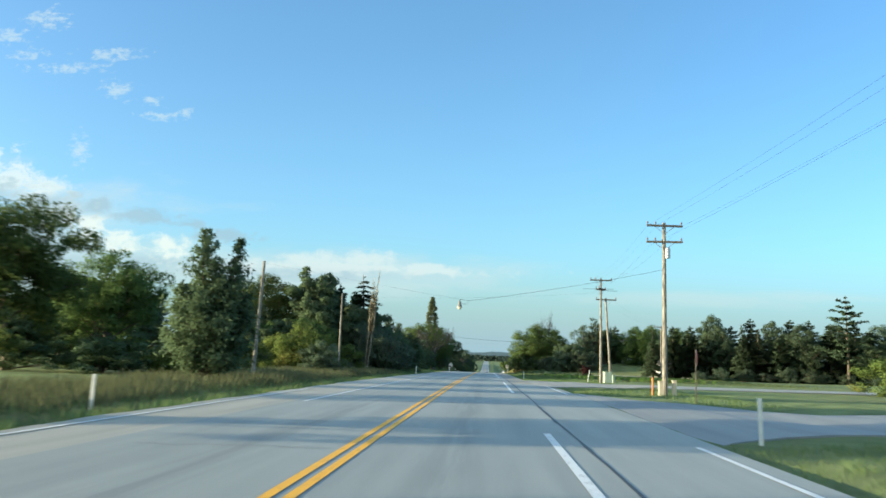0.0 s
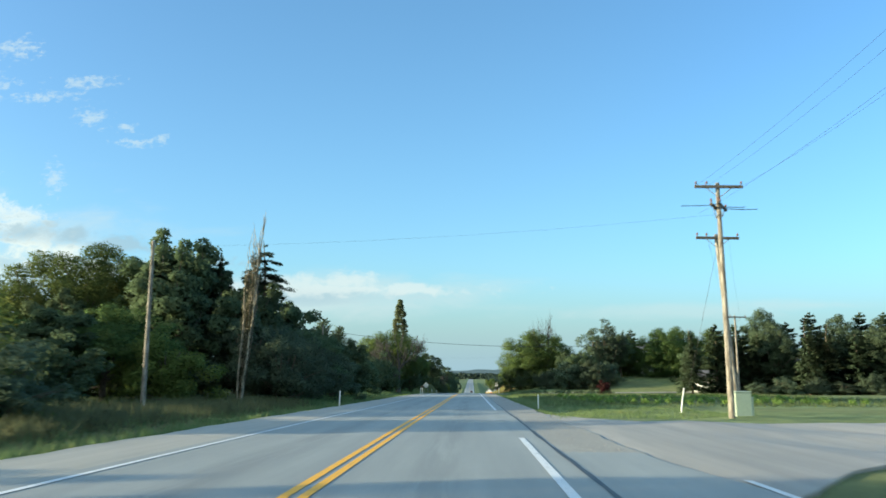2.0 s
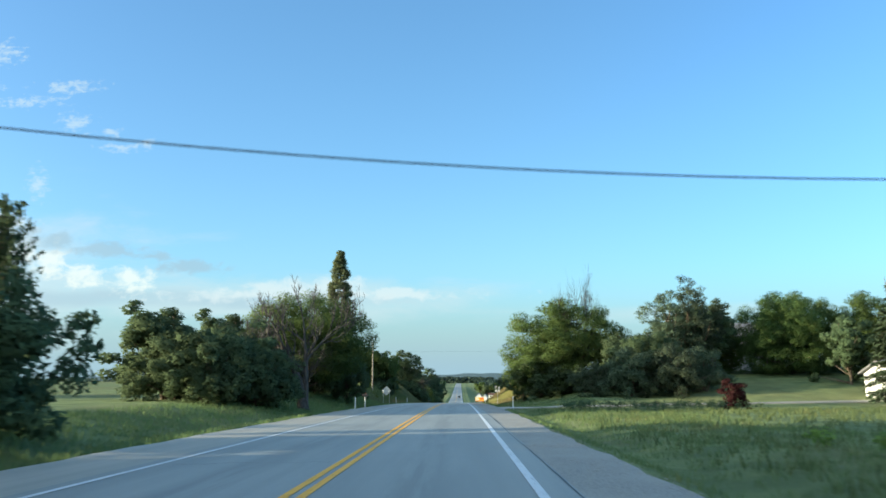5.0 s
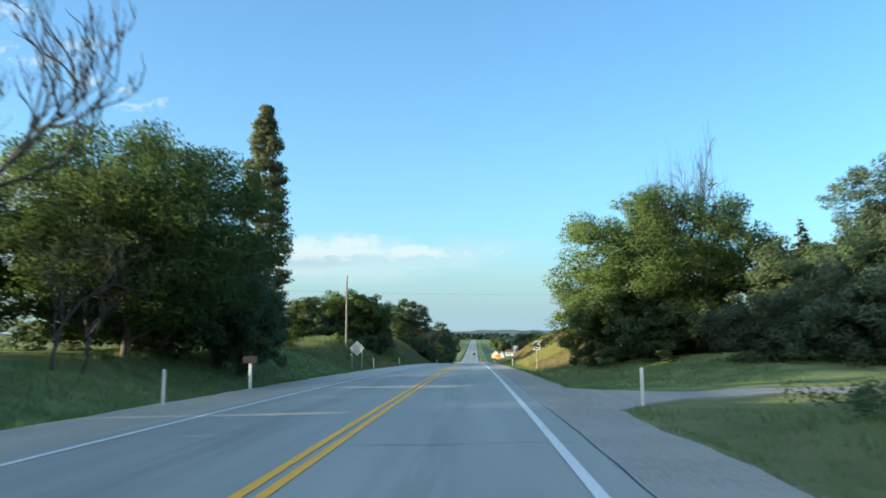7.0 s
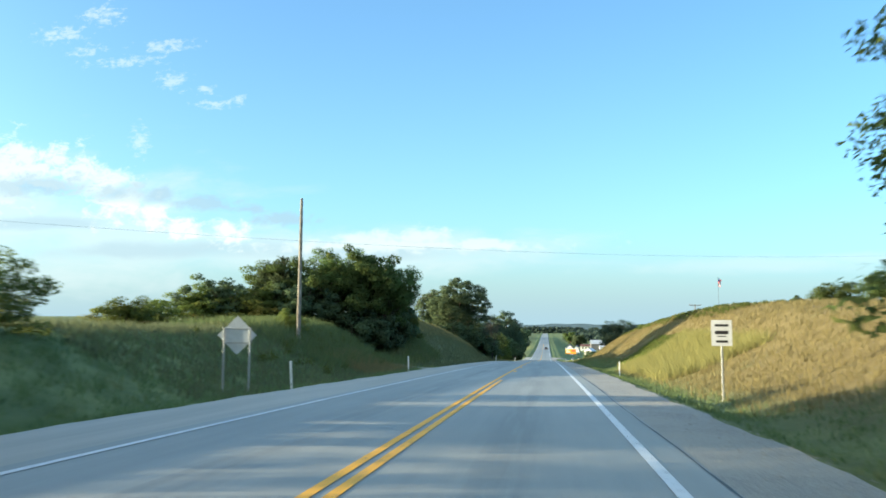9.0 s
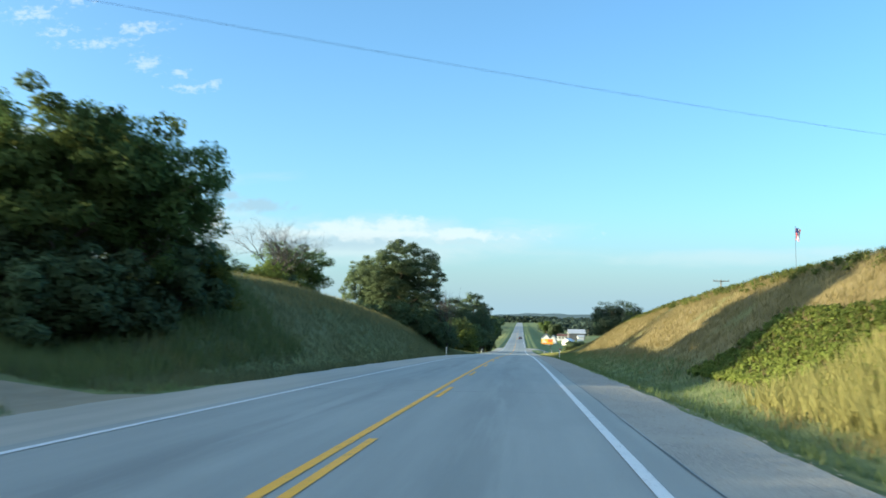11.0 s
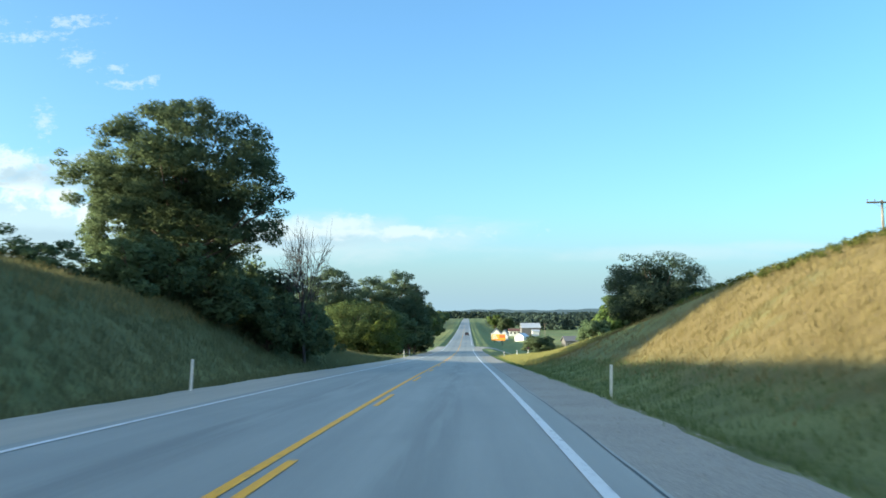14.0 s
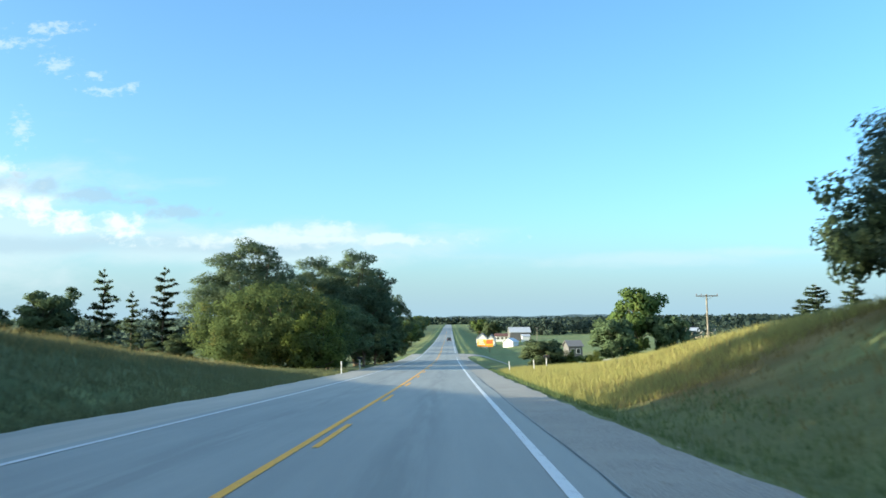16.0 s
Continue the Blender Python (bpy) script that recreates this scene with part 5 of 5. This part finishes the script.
def pedestal(x, y, w, d, h, mat, label, turn=0):
    ob = thing("utility_pedestal", x, y, turn, label=label, category="utility box")
    part("body", box(-w / 2, w / 2, -d / 2, d / 2, -0.1, h, 0.03), mat, ob)
    part("lid", box(-w / 2 - 0.015, w / 2 + 0.015, -d / 2 - 0.015, d / 2 + 0.015, h + 0.001, h + 0.05, 0.015), mat, ob, "overhanging lid")


pedestal(9.75, 43.5, 0.26, 0.26, 0.78, BEIGE, "beige utility pedestal at the foot of a pole")
pedestal(10.55, 43.7, 0.24, 0.24, 0.80, BEIGE, "beige utility pedestal at the foot of a pole")
pedestal(11.65, 74.6, 0.75, 0.6, 1.0, CABINET, "pale green utility cabinet on the grass", 8)
pedestal(12.35, 75.4, 0.24, 0.24, 0.75, CABINET, "small pale green pedestal leaning in the grass", 12)
ob = thing("marker_stake", 9.45, 44.2, label="orange utility marker stake by the pole", category="marker post")
part("stake", lathe([(0.045, -0.2), (0.045, 0.95), (0.03, 1.0)], 10), ORANGE, ob)
ob = thing("guy_marker", 10.35, 79.3, 10, label="leaning white plastic guy-wire marker", category="marker post")
v, f = tube([(0, 0, -0.1), (0.1, 0, 0.6), (0.22, 0, 1.25)], [0.04, 0.04, 0.035], 8)
part("sleeve", (v, f), WHITE_POST, ob)


def octagon(r, t=0.004):
    bm = bmesh.new()
    bmesh.ops.create_cone(bm, cap_ends=True, segments=8, radius1=r, radius2=r, depth=t, matrix=Matrix.Rotation(radians(90), 4, "X") @ Matrix.Rotation(radians(22.5), 4, "Z"))
    return bm


def sign_post(ob, h, mat=GALV, x=0.0):
    part("post", box(x - 0.03, x + 0.03, -0.02, 0.02, -0.3, h, 0.005), mat, ob, "steel sign post")


def stop_sign(x, y, turn):
    ob = thing("stop_sign", x, y, turn, label="stop sign seen edge-on, weathered post leaning", category="road sign")
    sign_post(ob, 2.35, ARM_WOOD)
    plate = octagon(0.38)
    bmesh.ops.translate(plate, vec=(0, -0.03, 2.0), verts=plate.verts)
    plate_ob = part("plate", plate, SIGN_BACK, ob, "octagonal aluminium plate")
    face = octagon(0.37, 0.002)
    bmesh.ops.translate(face, vec=(0, -0.036, 2.0), verts=face.verts)
    part("face", face, SIGN_RED, plate_ob, "red sign face")


stop_sign(9.2, 34.2, 68)


def diamond_sign(x, y):
    ob = thing("warning_sign", x, y, 8, label="back of a diamond warning sign on two posts", category="road sign")
    sign_post(ob, 2.2, GALV, -0.42)
    sign_post(ob, 2.2, GALV, 0.42)
    bm = box(-0.45, 0.45, -0.003, 0.003, -0.45, 0.45, 0.0)
    bmesh.ops.transform(bm, matrix=Matrix.Translation((0, 0.03, 1.95)) @ Matrix.Rotation(radians(45), 4, "Y"), verts=bm.verts)
    part("plate", bm, SIGN_BACK, ob, "pale aluminium sign back")
    for z in (1.7, 2.15):
        part("rail", box(-0.46, 0.46, 0.002, 0.022, z - 0.02, z + 0.02, 0.0), GALV, ob, "steel rail")


diamond_sign(-10.0, 208)


def panel_sign(x, y):
    ob = thing("roadside_sign", x, y, 0, label="white rectangular road sign with dark writing on one post", category="road sign")
    sign_post(ob, 2.5)
    plate = part("plate", box(-0.31, 0.31, -0.03, -0.024, 1.7, 2.5, 0.0), SIGN_WHITE, ob, "white sign plate")
    for z0, z1, w in ((2.30, 2.37, 0.20), (2.06, 2.17, 0.20), (1.98, 2.01, 0.12), (1.80, 1.87, 0.18)):
        part("bar", box(-w, w, -0.034, -0.0305, z0, z1, 0.0), BLACK, plate, "dark bar of writing")


panel_sign(5.4, 209)


def mailbox(x, y, turn, label, w=0.22):
    ob = thing("mailbox", x, y, turn, label=label, category="mailbox")
    part("post", box(-0.05, 0.05, -0.05, 0.05, -0.3, 1.0, 0.008), WHITE_POST, ob, "painted wooden post")
    n = 10
    prof = [(-w / 2, 0.0), (w / 2, 0.0)] + [(w / 2 * math.cos(k * math.pi / n), 0.14 + w / 2 * math.sin(k * math.pi / n)) for k in range(n + 1)]
    V = [(px, s * 0.26, 1.0 + pz) for s in (-1, 1) for px, pz in prof]
    k = len(prof)
    body = part("box", (V, [[i, (i + 1) % k, k + (i + 1) % k, k + i] for i in range(k)] + [list(range(k - 1, -1, -1)), list(range(k, 2 * k))]), BLACK, ob, "black rounded metal box")
    part("flag", box(w / 2 + 0.003, w / 2 + 0.012, -0.05, 0.0, 1.08, 1.28, 0.0), SIGN_RED, body, "small red flag")


mailbox(-8.5, 172.2, 90, "black mailbox on a white post at the road edge")
mailbox(-9.0, 404, 90, "dark mailbox beside the road")
mailbox(8.7, 396, 90, "dark mailbox beside the road")


# ---- buildings ----
def house(name, x, y, turn, w, d, h, roof_h, wall, roof, label, windows=2, door=True, z=None):
    ob = thing(name, x, y, turn, z, label, "house" if "barn" not in label else "barn")
    part("wall", box(-w / 2, w / 2, -d / 2, d / 2, -1.0, h, 0.0), wall, ob)
    o = 0.35
    V = [(-w / 2 - o, -d / 2 - o, h - 0.05), (w / 2 + o, -d / 2 - o, h - 0.05), (w / 2 + o, d / 2 + o, h - 0.05), (-w / 2 - o, d / 2 + o, h - 0.05), (-w / 2 - o, 0, h + roof_h), (w / 2 + o, 0, h + roof_h)]
    V += [(a0, b0, c0 + 0.16) for a0, b0, c0 in V]
    part("roof", (V, [[6, 7, 11, 10], [8, 9, 10, 11], [0, 4, 5, 1], [2, 5, 4, 3], [0, 1, 7, 6], [2, 3, 9, 8], [1, 5, 11, 7], [5, 2, 8, 11], [3, 4, 10, 9], [4, 0, 6, 10]]), roof, ob)
    for s in (-1, 1):
        part("gable", ([(s * w / 2, -d / 2, h), (s * w / 2, d / 2, h), (s * w / 2, 0, h + roof_h * 0.95), (s * (w / 2 - 0.1), -d / 2, h), (s * (w / 2 - 0.1), d / 2, h), (s * (w / 2 - 0.1), 0, h + roof_h * 0.95)], [[0, 1, 2], [3, 5, 4], [0, 2, 5, 3], [1, 4, 5, 2]]), wall, ob)
    for k in range(windows):
        cx = -w / 2 + w * (k + 0.6) / (windows + 0.3)
        win = part("window", box(cx - 0.55, cx + 0.55, -d / 2 - 0.06, -d / 2 - 0.004, h * 0.40, h * 0.82, 0.01), SIDING if wall is not SIDING else BEIGE, ob, "framed window")
        part("pane", box(cx - 0.45, cx + 0.45, -d / 2 - 0.075, -d / 2 - 0.063, h * 0.43, h * 0.79, 0.0), GLASS_DARK, win)
    if door:
        part("door", box(w * 0.36 - 0.5, w * 0.36 + 0.5, -d / 2 - 0.05, -d / 2 - 0.004, 0.05, 2.1, 0.01), GREY_WALL, ob, "grey door")
    return ob


house("house", -33.2, 89, 20, 6, 6, 2.4, 1.1, SIDING, GREY_ROOF, "low pale house half hidden behind trees")
house("house", 54, 184, -12, 11, 8, 2.8, 2.0, TAN_WALL, GREY_ROOF, "tan house glimpsed between pines", 3)
house("garage", 41, 172, 5, 6, 5, 2.3, 1.1, SIDING, GREY_ROOF, "small white outbuilding under the pines", 1)
house("house", 38.5, 206, 0, 6, 6, 4.2, 2.0, SIDING, GREY_ROOF, "white house glimpsed behind trees", 2)
house("farmhouse", 13.9, 655, 84, 6.5, 4.4, 3.9, 2.3, SIDING, GREY_ROOF, "white two-storey farmhouse in the valley", 2)
house("farmhouse", 19.2, 676, 80, 5.0, 3.4, 3.2, 1.9, SIDING, GREY_ROOF, "white gabled farmhouse in the valley", 2)
house("farmhouse", 27.0, 720, 0, 7, 5, 2.6, 1.3, SIDING, PORCELAIN, "long low white house with a red-brown roof", 3)
house("shed", 25.9, 650, 62, 6, 4.6, 2.0, 1.5, SIDING, PALE_ROOF, "white farm shed with pale roof", 0, False)
house("barn", 34.1, 700, 4, 10, 7, 4.0, 2.4, GREY_WALL, PALE_ROOF, "big grey barn with pale metal roof", 0)
house("shed", 35.2, 680, 4, 3.4, 3, 2.4, 0.8, SIDING, PALE_ROOF, "small white lean-to beside the barn", 0, False)
utility_pole(36, 640, 7.0, ((6.8, 1.8, 0),), "distant wooden pole near the barn", 0.12)
house("shed", 120, 690, -6, 12, 7, 3.0, 1.8, TAN_WALL, PALE_ROOF, "tan shed with pale roof across the field", 1)
house("house", 31.2, 520, 10, 3.6, 4, 3.0, 1.4, GREY_WALL, GREY_ROOF, "low grey house behind the trees", 2)


def billboard(x, y):
    ob = thing("billboard", x, y, -4, label="yellow and orange roadside billboard on two posts", category="billboard")
    g = 1.7
    for s in (-1.6, 1.6):
        part("post", lathe([(0.14, -0.5), (0.13, g + 0.4)], 10, (s, 0, 0)), ARM_WOOD, ob)
    board = part("panel", box(-2.9, 2.9, -0.22, -0.05, g, g + 2.7, 0.02), YELLOW_WALL, ob, "yellow board")
    part("band", box(0.4, 2.7, -0.235, -0.225, g + 1.1, g + 2.5, 0.0), ORANGE_RED, board, "orange-red field")
    part("band", box(-2.7, 2.7, -0.235, -0.225, g + 0.15, g + 0.5, 0.0), ORANGE_RED, board, "orange-red stripe")
    for k in range(3):
        part("bar", box(-2.5, -0.1 - 0.4 * k, -0.235, -0.225, g + 0.8 + 0.6 * k, g + 1.15 + 0.6 * k, 0.0), FLAG_WHITE, board, "pale bar of writing")


billboard(13.05, 606)


def flag_pole(x, y):
    ob = thing("flagpole", x, y, label="flagpole with limp striped flag behind the bank", category="flag")
    part("pole", lathe([(0.022, -0.4), (0.012, 6.45), (0.03, 6.5), (0.02, 6.56)], 10), CABLE, ob, "thin dark metal pole")
    for k in range(9):
        w0, w1 = 0.03 + 0.052 * k, 0.03 + 0.052 * (k + 1)
        V = []
        for j in range(8):
            s = j / 7
            fold = 0.10 * math.sin(k * 1.7 + j * 0.8)
            V += [(w0 * (1 - 0.45 * s), 0.05 * math.sin(k * 2.2) + fold * s, 6.4 - 1.05 * s - 0.35 * w0), (w1 * (1 - 0.45 * s), 0.05 * math.sin((k + 1) * 2.2) + fold * s, 6.4 - 1.05 * s - 0.35 * w1)]
        mat = FLAG_RED if k % 2 else FLAG_WHITE
        cloth = part("stripe", (V, [[2 * j, 2 * j + 1, 2 * j + 3, 2 * j + 2] for j in range(7)]), mat, ob, "hanging striped cloth")
    part("canton", ([(0.02, -0.13, 6.4), (0.24, -0.14, 6.33), (0.19, -0.14, 5.9), (0.02, -0.13, 5.97)], [[0, 1, 2, 3]]), FLAG_BLUE, ob, "dark blue canton")


flag_pole(23.8, 293.5)


def far_car(x, y):
    ob = thing("car", x, y, 0, float(road_z(y)), "dark car driving far ahead on the road", "car")
    prof = [(-2.1, 0.35), (-2.15, 0.85), (-1.9, 1.0), (-1.5, 1.6), (0.4, 1.62), (1.1, 1.05), (2.0, 0.92), (2.1, 0.4)]
    V = [(s * (0.88 if z < 1.2 else 0.72), yy, z) for s in (-1, 1) for yy, z in prof]
    k = len(prof)
    part("body", (V, [[i, (i + 1) % k, k + (i + 1) % k, k + i] for i in range(k)] + [list(range(k - 1, -1, -1)), list(range(k, 2 * k))]), CAR_PAINT, ob)
    part("rear_window", ([(-0.66, -1.87, 1.1), (0.66, -1.87, 1.1), (0.6, -1.56, 1.53), (-0.6, -1.56, 1.53)], [[0, 1, 2, 3]]), GLASS_DARK, ob)
    for sx in (-0.7, 0.7):
        part("tail_lamp", box(sx - 0.12, sx + 0.12, -2.17, -2.14, 0.78, 0.95, 0.0), RED_LAMP, ob, "red tail lamp")
        for yy in (-1.35, 1.35):
            bm = bmesh.new()
            bmesh.ops.create_cone(bm, cap_ends=True, segments=16, radius1=0.34, radius2=0.34, depth=0.22, matrix=Matrix.Translation((sx * 1.15, yy, 0.34)) @ Matrix.Rotation(radians(90), 4, "Y"))
            part("wheel", bm, TYRE, ob)


far_car(-0.3, 640)

# ---- grass and weeds ----
def blades(name, xs, ys, height, mat, rng, per=5, width=0.03, spread=0.12, lean=0.35, label="", category="grass"):
    """Tufts of grass blades on the land, one mesh."""
    n = len(xs) * per
    X, Y = np.repeat(xs, per) + rng.normal(size=n) * spread, np.repeat(ys, per) + rng.normal(size=n) * spread
    Z = land(X, Y) - 0.02
    h = np.repeat(np.broadcast_to(height, (len(xs),)), per) * rng.uniform(0.55, 1.2, n)
    az = rng.uniform(0, 6.28, n)
    s = np.stack([np.cos(az), np.sin(az), np.zeros(n)], 1) * width * (0.6 + h[:, None])
    t = np.stack([rng.normal(size=n) * lean, rng.normal(size=n) * lean, np.ones(n)], 1) * h[:, None]
    P = np.stack([X, Y, Z], 1)
    V = np.stack([P - s, P + s, P + t], 1).reshape(-1, 3)
    return mesh_object(name, V, np.arange(n * 3).reshape(-1, 3), mat, label=label, category=category, kind="stuff")


R = np.random.default_rng(5)


def scatter(n, x0, x1, y0, y1, power=1.0):
    return x0 + (x1 - x0) * R.random(n) ** power, y0 + (y1 - y0) * R.random(n)


def clear(xs, ys):
    """Leave the side roads and lanes free."""
    bad = ((xs > 0) & (ys > 15) & (ys < 32 + 8 * (xs < 9)) & (ys > 15 + 0.6 * np.clip(xs - 4.5, 0, 8))) | ((xs > 0) & (ys > 50 + 0.38 * (xs - 3)) & (ys < 74 + 0.3 * (xs - 8))) | ((xs > 0) & (ys > 161.5 + 0.1 * xs) & (ys < 171 + 0.05 * xs)) | ((xs < -8) & (xs > -15.2) & (ys > 238 + 0.3 * (-9 - xs)) & (ys < 243.2))
    keep = ~bad
    return xs[keep], ys[keep]


xs, ys = clear(*scatter(18000, 3.7, 13, 0, 205))
keep = (xs > 4.8) | (ys > 60)
xs, ys = xs[keep], ys[keep]
blades("verge_grass", xs, ys, 0.16, GRASS, R, 5, 0.02, label="short green verge grass", category="grass")
xs, ys = clear(*scatter(16000, -8.7, -15, 8, 245))
blades("verge_grass", xs, ys, 0.26, GRASS, R, 5, 0.022, label="rough green verge grass", category="grass")
xs, ys = clear(*scatter(5000, -10.6, -16, 8, 92))
blades("dry_weeds", xs, ys, 0.55, MIXED, R, 5, 0.02, label="tall half-dry weeds along the verge", category="weeds")
xs, ys = scatter(26000, 5.0, 19, 203, 400)
keep = xs > 5.0 + 2.2 * ease(ys, 238, 255) * (1 - ease(ys, 340, 352)) + R.normal(size=len(xs)) * 0.7
keep &= (ys < 324) | (ys > 350) | (R.random(len(xs)) < 0.3)
blades("bank_grass", xs[keep], ys[keep], 0.30, STRAW, R, 5, 0.018, label="dry golden grass covering the cut bank", category="grass")
xs, ys = scatter(12000, 3.7, 9.5, 203, 400)
keep = (xs < 5.6) | ((ys > 245) & (xs < 7.4) & (ys < 350))
keep &= (xs < 4.9) | (ys < 352)
blades("verge_grass", xs[keep], ys[keep], 0.2, GRASS, R, 5, 0.018, label="green grass at the foot of the bank", category="grass")
xs, ys = clear(*scatter(24000, -8.9, -18, 205, 395))
blades("bank_grass", xs, ys, 0.36, MIXED, R, 5, 0.02, label="rough half-dry grass on the shaded bank", category="grass")
xs, ys = scatter(3600, 5.6, 10.5, 222, 245)
blades("dry_weeds", xs, ys, 0.62, GOLD_GRASS, R, 6, 0.016, 0.14, label="tall golden grass at the foot of the bank", category="weeds")
xs, ys = scatter(9000, 4.6, 17, 351, 398)
blades("bank_grass", xs, ys, 0.42, GOLD_GRASS, R, 5, 0.016, 0.14, label="golden grass where the bank runs out", category="grass")
xs, ys = scatter(4000, 5.5, 40, 92, 160)
blades("lawn_weeds", xs, ys, 0.3, GRASS, R, 5, 0.03, label="tufted weeds in the lawn", category="weeds")


xs, ys = scatter(5200, -18.5, -13.8, 268, 396)
blades("ridge_grass", xs, ys, 0.5, STRAW, R, 5, 0.014, 0.2, label="pale seeding grass along the top of the bank", category="grass")


def weed_patch(name, x0, x1, y0, y1, n, h, mat, size, label, per=60):
    xs, ys = x0 + (x1 - x0) * R.random(n), y0 + (y1 - y0) * R.random(n)
    C = np.stack([xs, ys, land(xs, ys) + h * 0.5], 1)
    V, F, N = leaf_mesh(C, np.full(n, h * 0.55), n * per, size * 0.62, R, 0.6, 0.9, 0.2)
    mesh_object(name, V, F, mat, normals=N, label=label, category="weeds", kind="stuff")


weed_patch("bank_vines", 6.4, 10.4, 238, 256, 1400, 0.26, VINE, 0.2, "bright green vines spreading over the bank", 34)
weed_patch("ridge_weeds", 12.6, 17.4, 240, 335, 900, 0.42, BUSH_LEAF, 0.15, "green weeds along the top of the bank")
weed_patch("field_plants", 9, 30, 94, 124, 180, 0.55, VINE, 0.22, "rows of leafy pale green plants in the field")
weed_patch("lane_weeds", 8, 22, 157, 164, 110, 0.8, DARK_LEAF, 0.18, "dark weeds beside the gravel lane")
weed_patch("bank_weeds", -15, -10.5, 215, 240, 50, 0.5, BUSH_LEAF, 0.16, "green weeds on the shaded bank")
xs, ys = clear(*scatter(3800, -20, -11, 222, 264))
blades("bank_weeds", xs, ys, 0.7, GRASS, R, 6, 0.02, 0.2, label="tall seeding weeds along the bank", category="weeds")
xs, ys = clear(*scatter(1500, -12.5, -9.4, 226, 236))
blades("dry_weeds", xs, ys, 0.45, STRAW, R, 5, 0.014, 0.15, label="pale dry stalks beside the field entrance", category="weeds")
weed_patch("bank_weeds", -14.5, -10.5, 40, 80, 60, 0.5, MIXED, 0.15, "dry weeds below the shrubs")

n = 9000
sx, sy = 2.05 + 1.5 * R.random(n) ** 0.7, -5 + 345 * R.random(n)
keep = sy > 57
sx, sy = sx[keep], sy[keep]
r = R.uniform(0.008, 0.026, len(sx))
octa = np.array([[1, 0, 0], [0, 1, 0], [-1, 0, 0], [0, -1, 0], [0, 0, 0.7], [0, 0, -0.7]])
ang = R.uniform(0, 6.28, len(sx))
stretch = np.stack([R.uniform(0.7, 1.4, len(sx)), R.uniform(0.7, 1.4, len(sx)), np.ones(len(sx))], 1)
corner = octa[None] * (r[:, None] * stretch)[:, None]
corner = np.stack([corner[..., 0] * np.cos(ang)[:, None] - corner[..., 1] * np.sin(ang)[:, None], corner[..., 0] * np.sin(ang)[:, None] + corner[..., 1] * np.cos(ang)[:, None], corner[..., 2]], -1)
corner += np.stack([sx, sy, road_z(sy) + 0.4 * r - 0.004], 1)[:, None]
tri = np.array([[0, 1, 4], [1, 2, 4], [2, 3, 4], [3, 0, 4]])
mesh_object("loose_gravel", corner, (tri[None] + 6 * np.arange(len(sx))[:, None, None]).reshape(-1, 3), STONE, label="loose pale stones scattered on the shoulder", category="gravel", kind="stuff")

# ---- the valley and the distance ----


def far_woods(name, rows, size, mat, label, per=42, seed=3):
    """Belts of far trees, one clump of large leaves each."""
    rng2 = np.random.default_rng(seed)
    C, Rr = [], []
    for x0, x1, y0, y1, n, h in rows:
        x, y = rng2.uniform(x0, x1, n), rng2.uniform(y0, y1, n)
        for k in range(3):
            C.append(np.stack([x + rng2.normal(size=n) * h * 0.2, y, land(x, y) + h * (0.25 + 0.25 * k)], 1))
            Rr.append(np.full(n, h * (0.36 - 0.05 * k)))
    C, Rr = np.concatenate(C), np.concatenate(Rr)
    V, F, N = leaf_mesh(C, Rr, len(C) * per, size, rng2, 0.8, 0.9, 0.4)
    mesh_object(name, V, F, mat, normals=N, label=label, category="woods", kind="stuff")


far_woods("far_woods", [(30, 160, 780, 820, 70, 11), (60, 330, 560, 620, 60, 9), (-160, -26, 560, 640, 60, 11), (-200, -25, 760, 860, 80, 12), (25, 260, 860, 940, 90, 11), (-60, -22, 880, 1050, 40, 12), (18, 60, 880, 1050, 34, 11), (150, 420, 420, 520, 50, 8)], 1.5, HAZED_LEAF, "dark belts of trees across the valley")
far_woods("distant_woods", [(20, 700, 1150, 1350, 260, 9), (-700, -20, 1150, 1350, 260, 9), (-1400, 1500, 1700, 2100, 420, 11), (-60, 60, 1500, 1700, 60, 12), (400, 1200, 700, 1100, 160, 13), (-1100, -260, 500, 900, 160, 13)], 4.0, HAZED_LEAF, "distant woods on the horizon", 12, 4)
# ridge backdrop: flat blue stands in for the haze before far hills
RIDGE_HAZE = plain("hazed_ridge_blue", (0.10, 0.16, 0.22), 1.0)
xs = np.linspace(-4200, 4200, 220)
top = 24 + 6 * np.sin(xs * 0.004) + 4 * np.sin(xs * 0.011 + 1) + 2 * np.sin(xs * 0.05)
V = np.concatenate([np.stack([xs, np.full(220, 3600.0), np.full(220, -30.0)], 1), np.stack([xs, np.full(220, 3600.0), top - 8], 1)])
mesh_object("backdrop", V, [[i, i + 1, 220 + i + 1, 220 + i] for i in range(219)], RIDGE_HAZE, label="far ridge along the horizon, blue haze in its colour", category="hills", kind="structure")

# the first tree of each kind takes its own place last, once its copies are made
for key, m in FIRST.items():
    KIND[key][0].matrix_basis = m
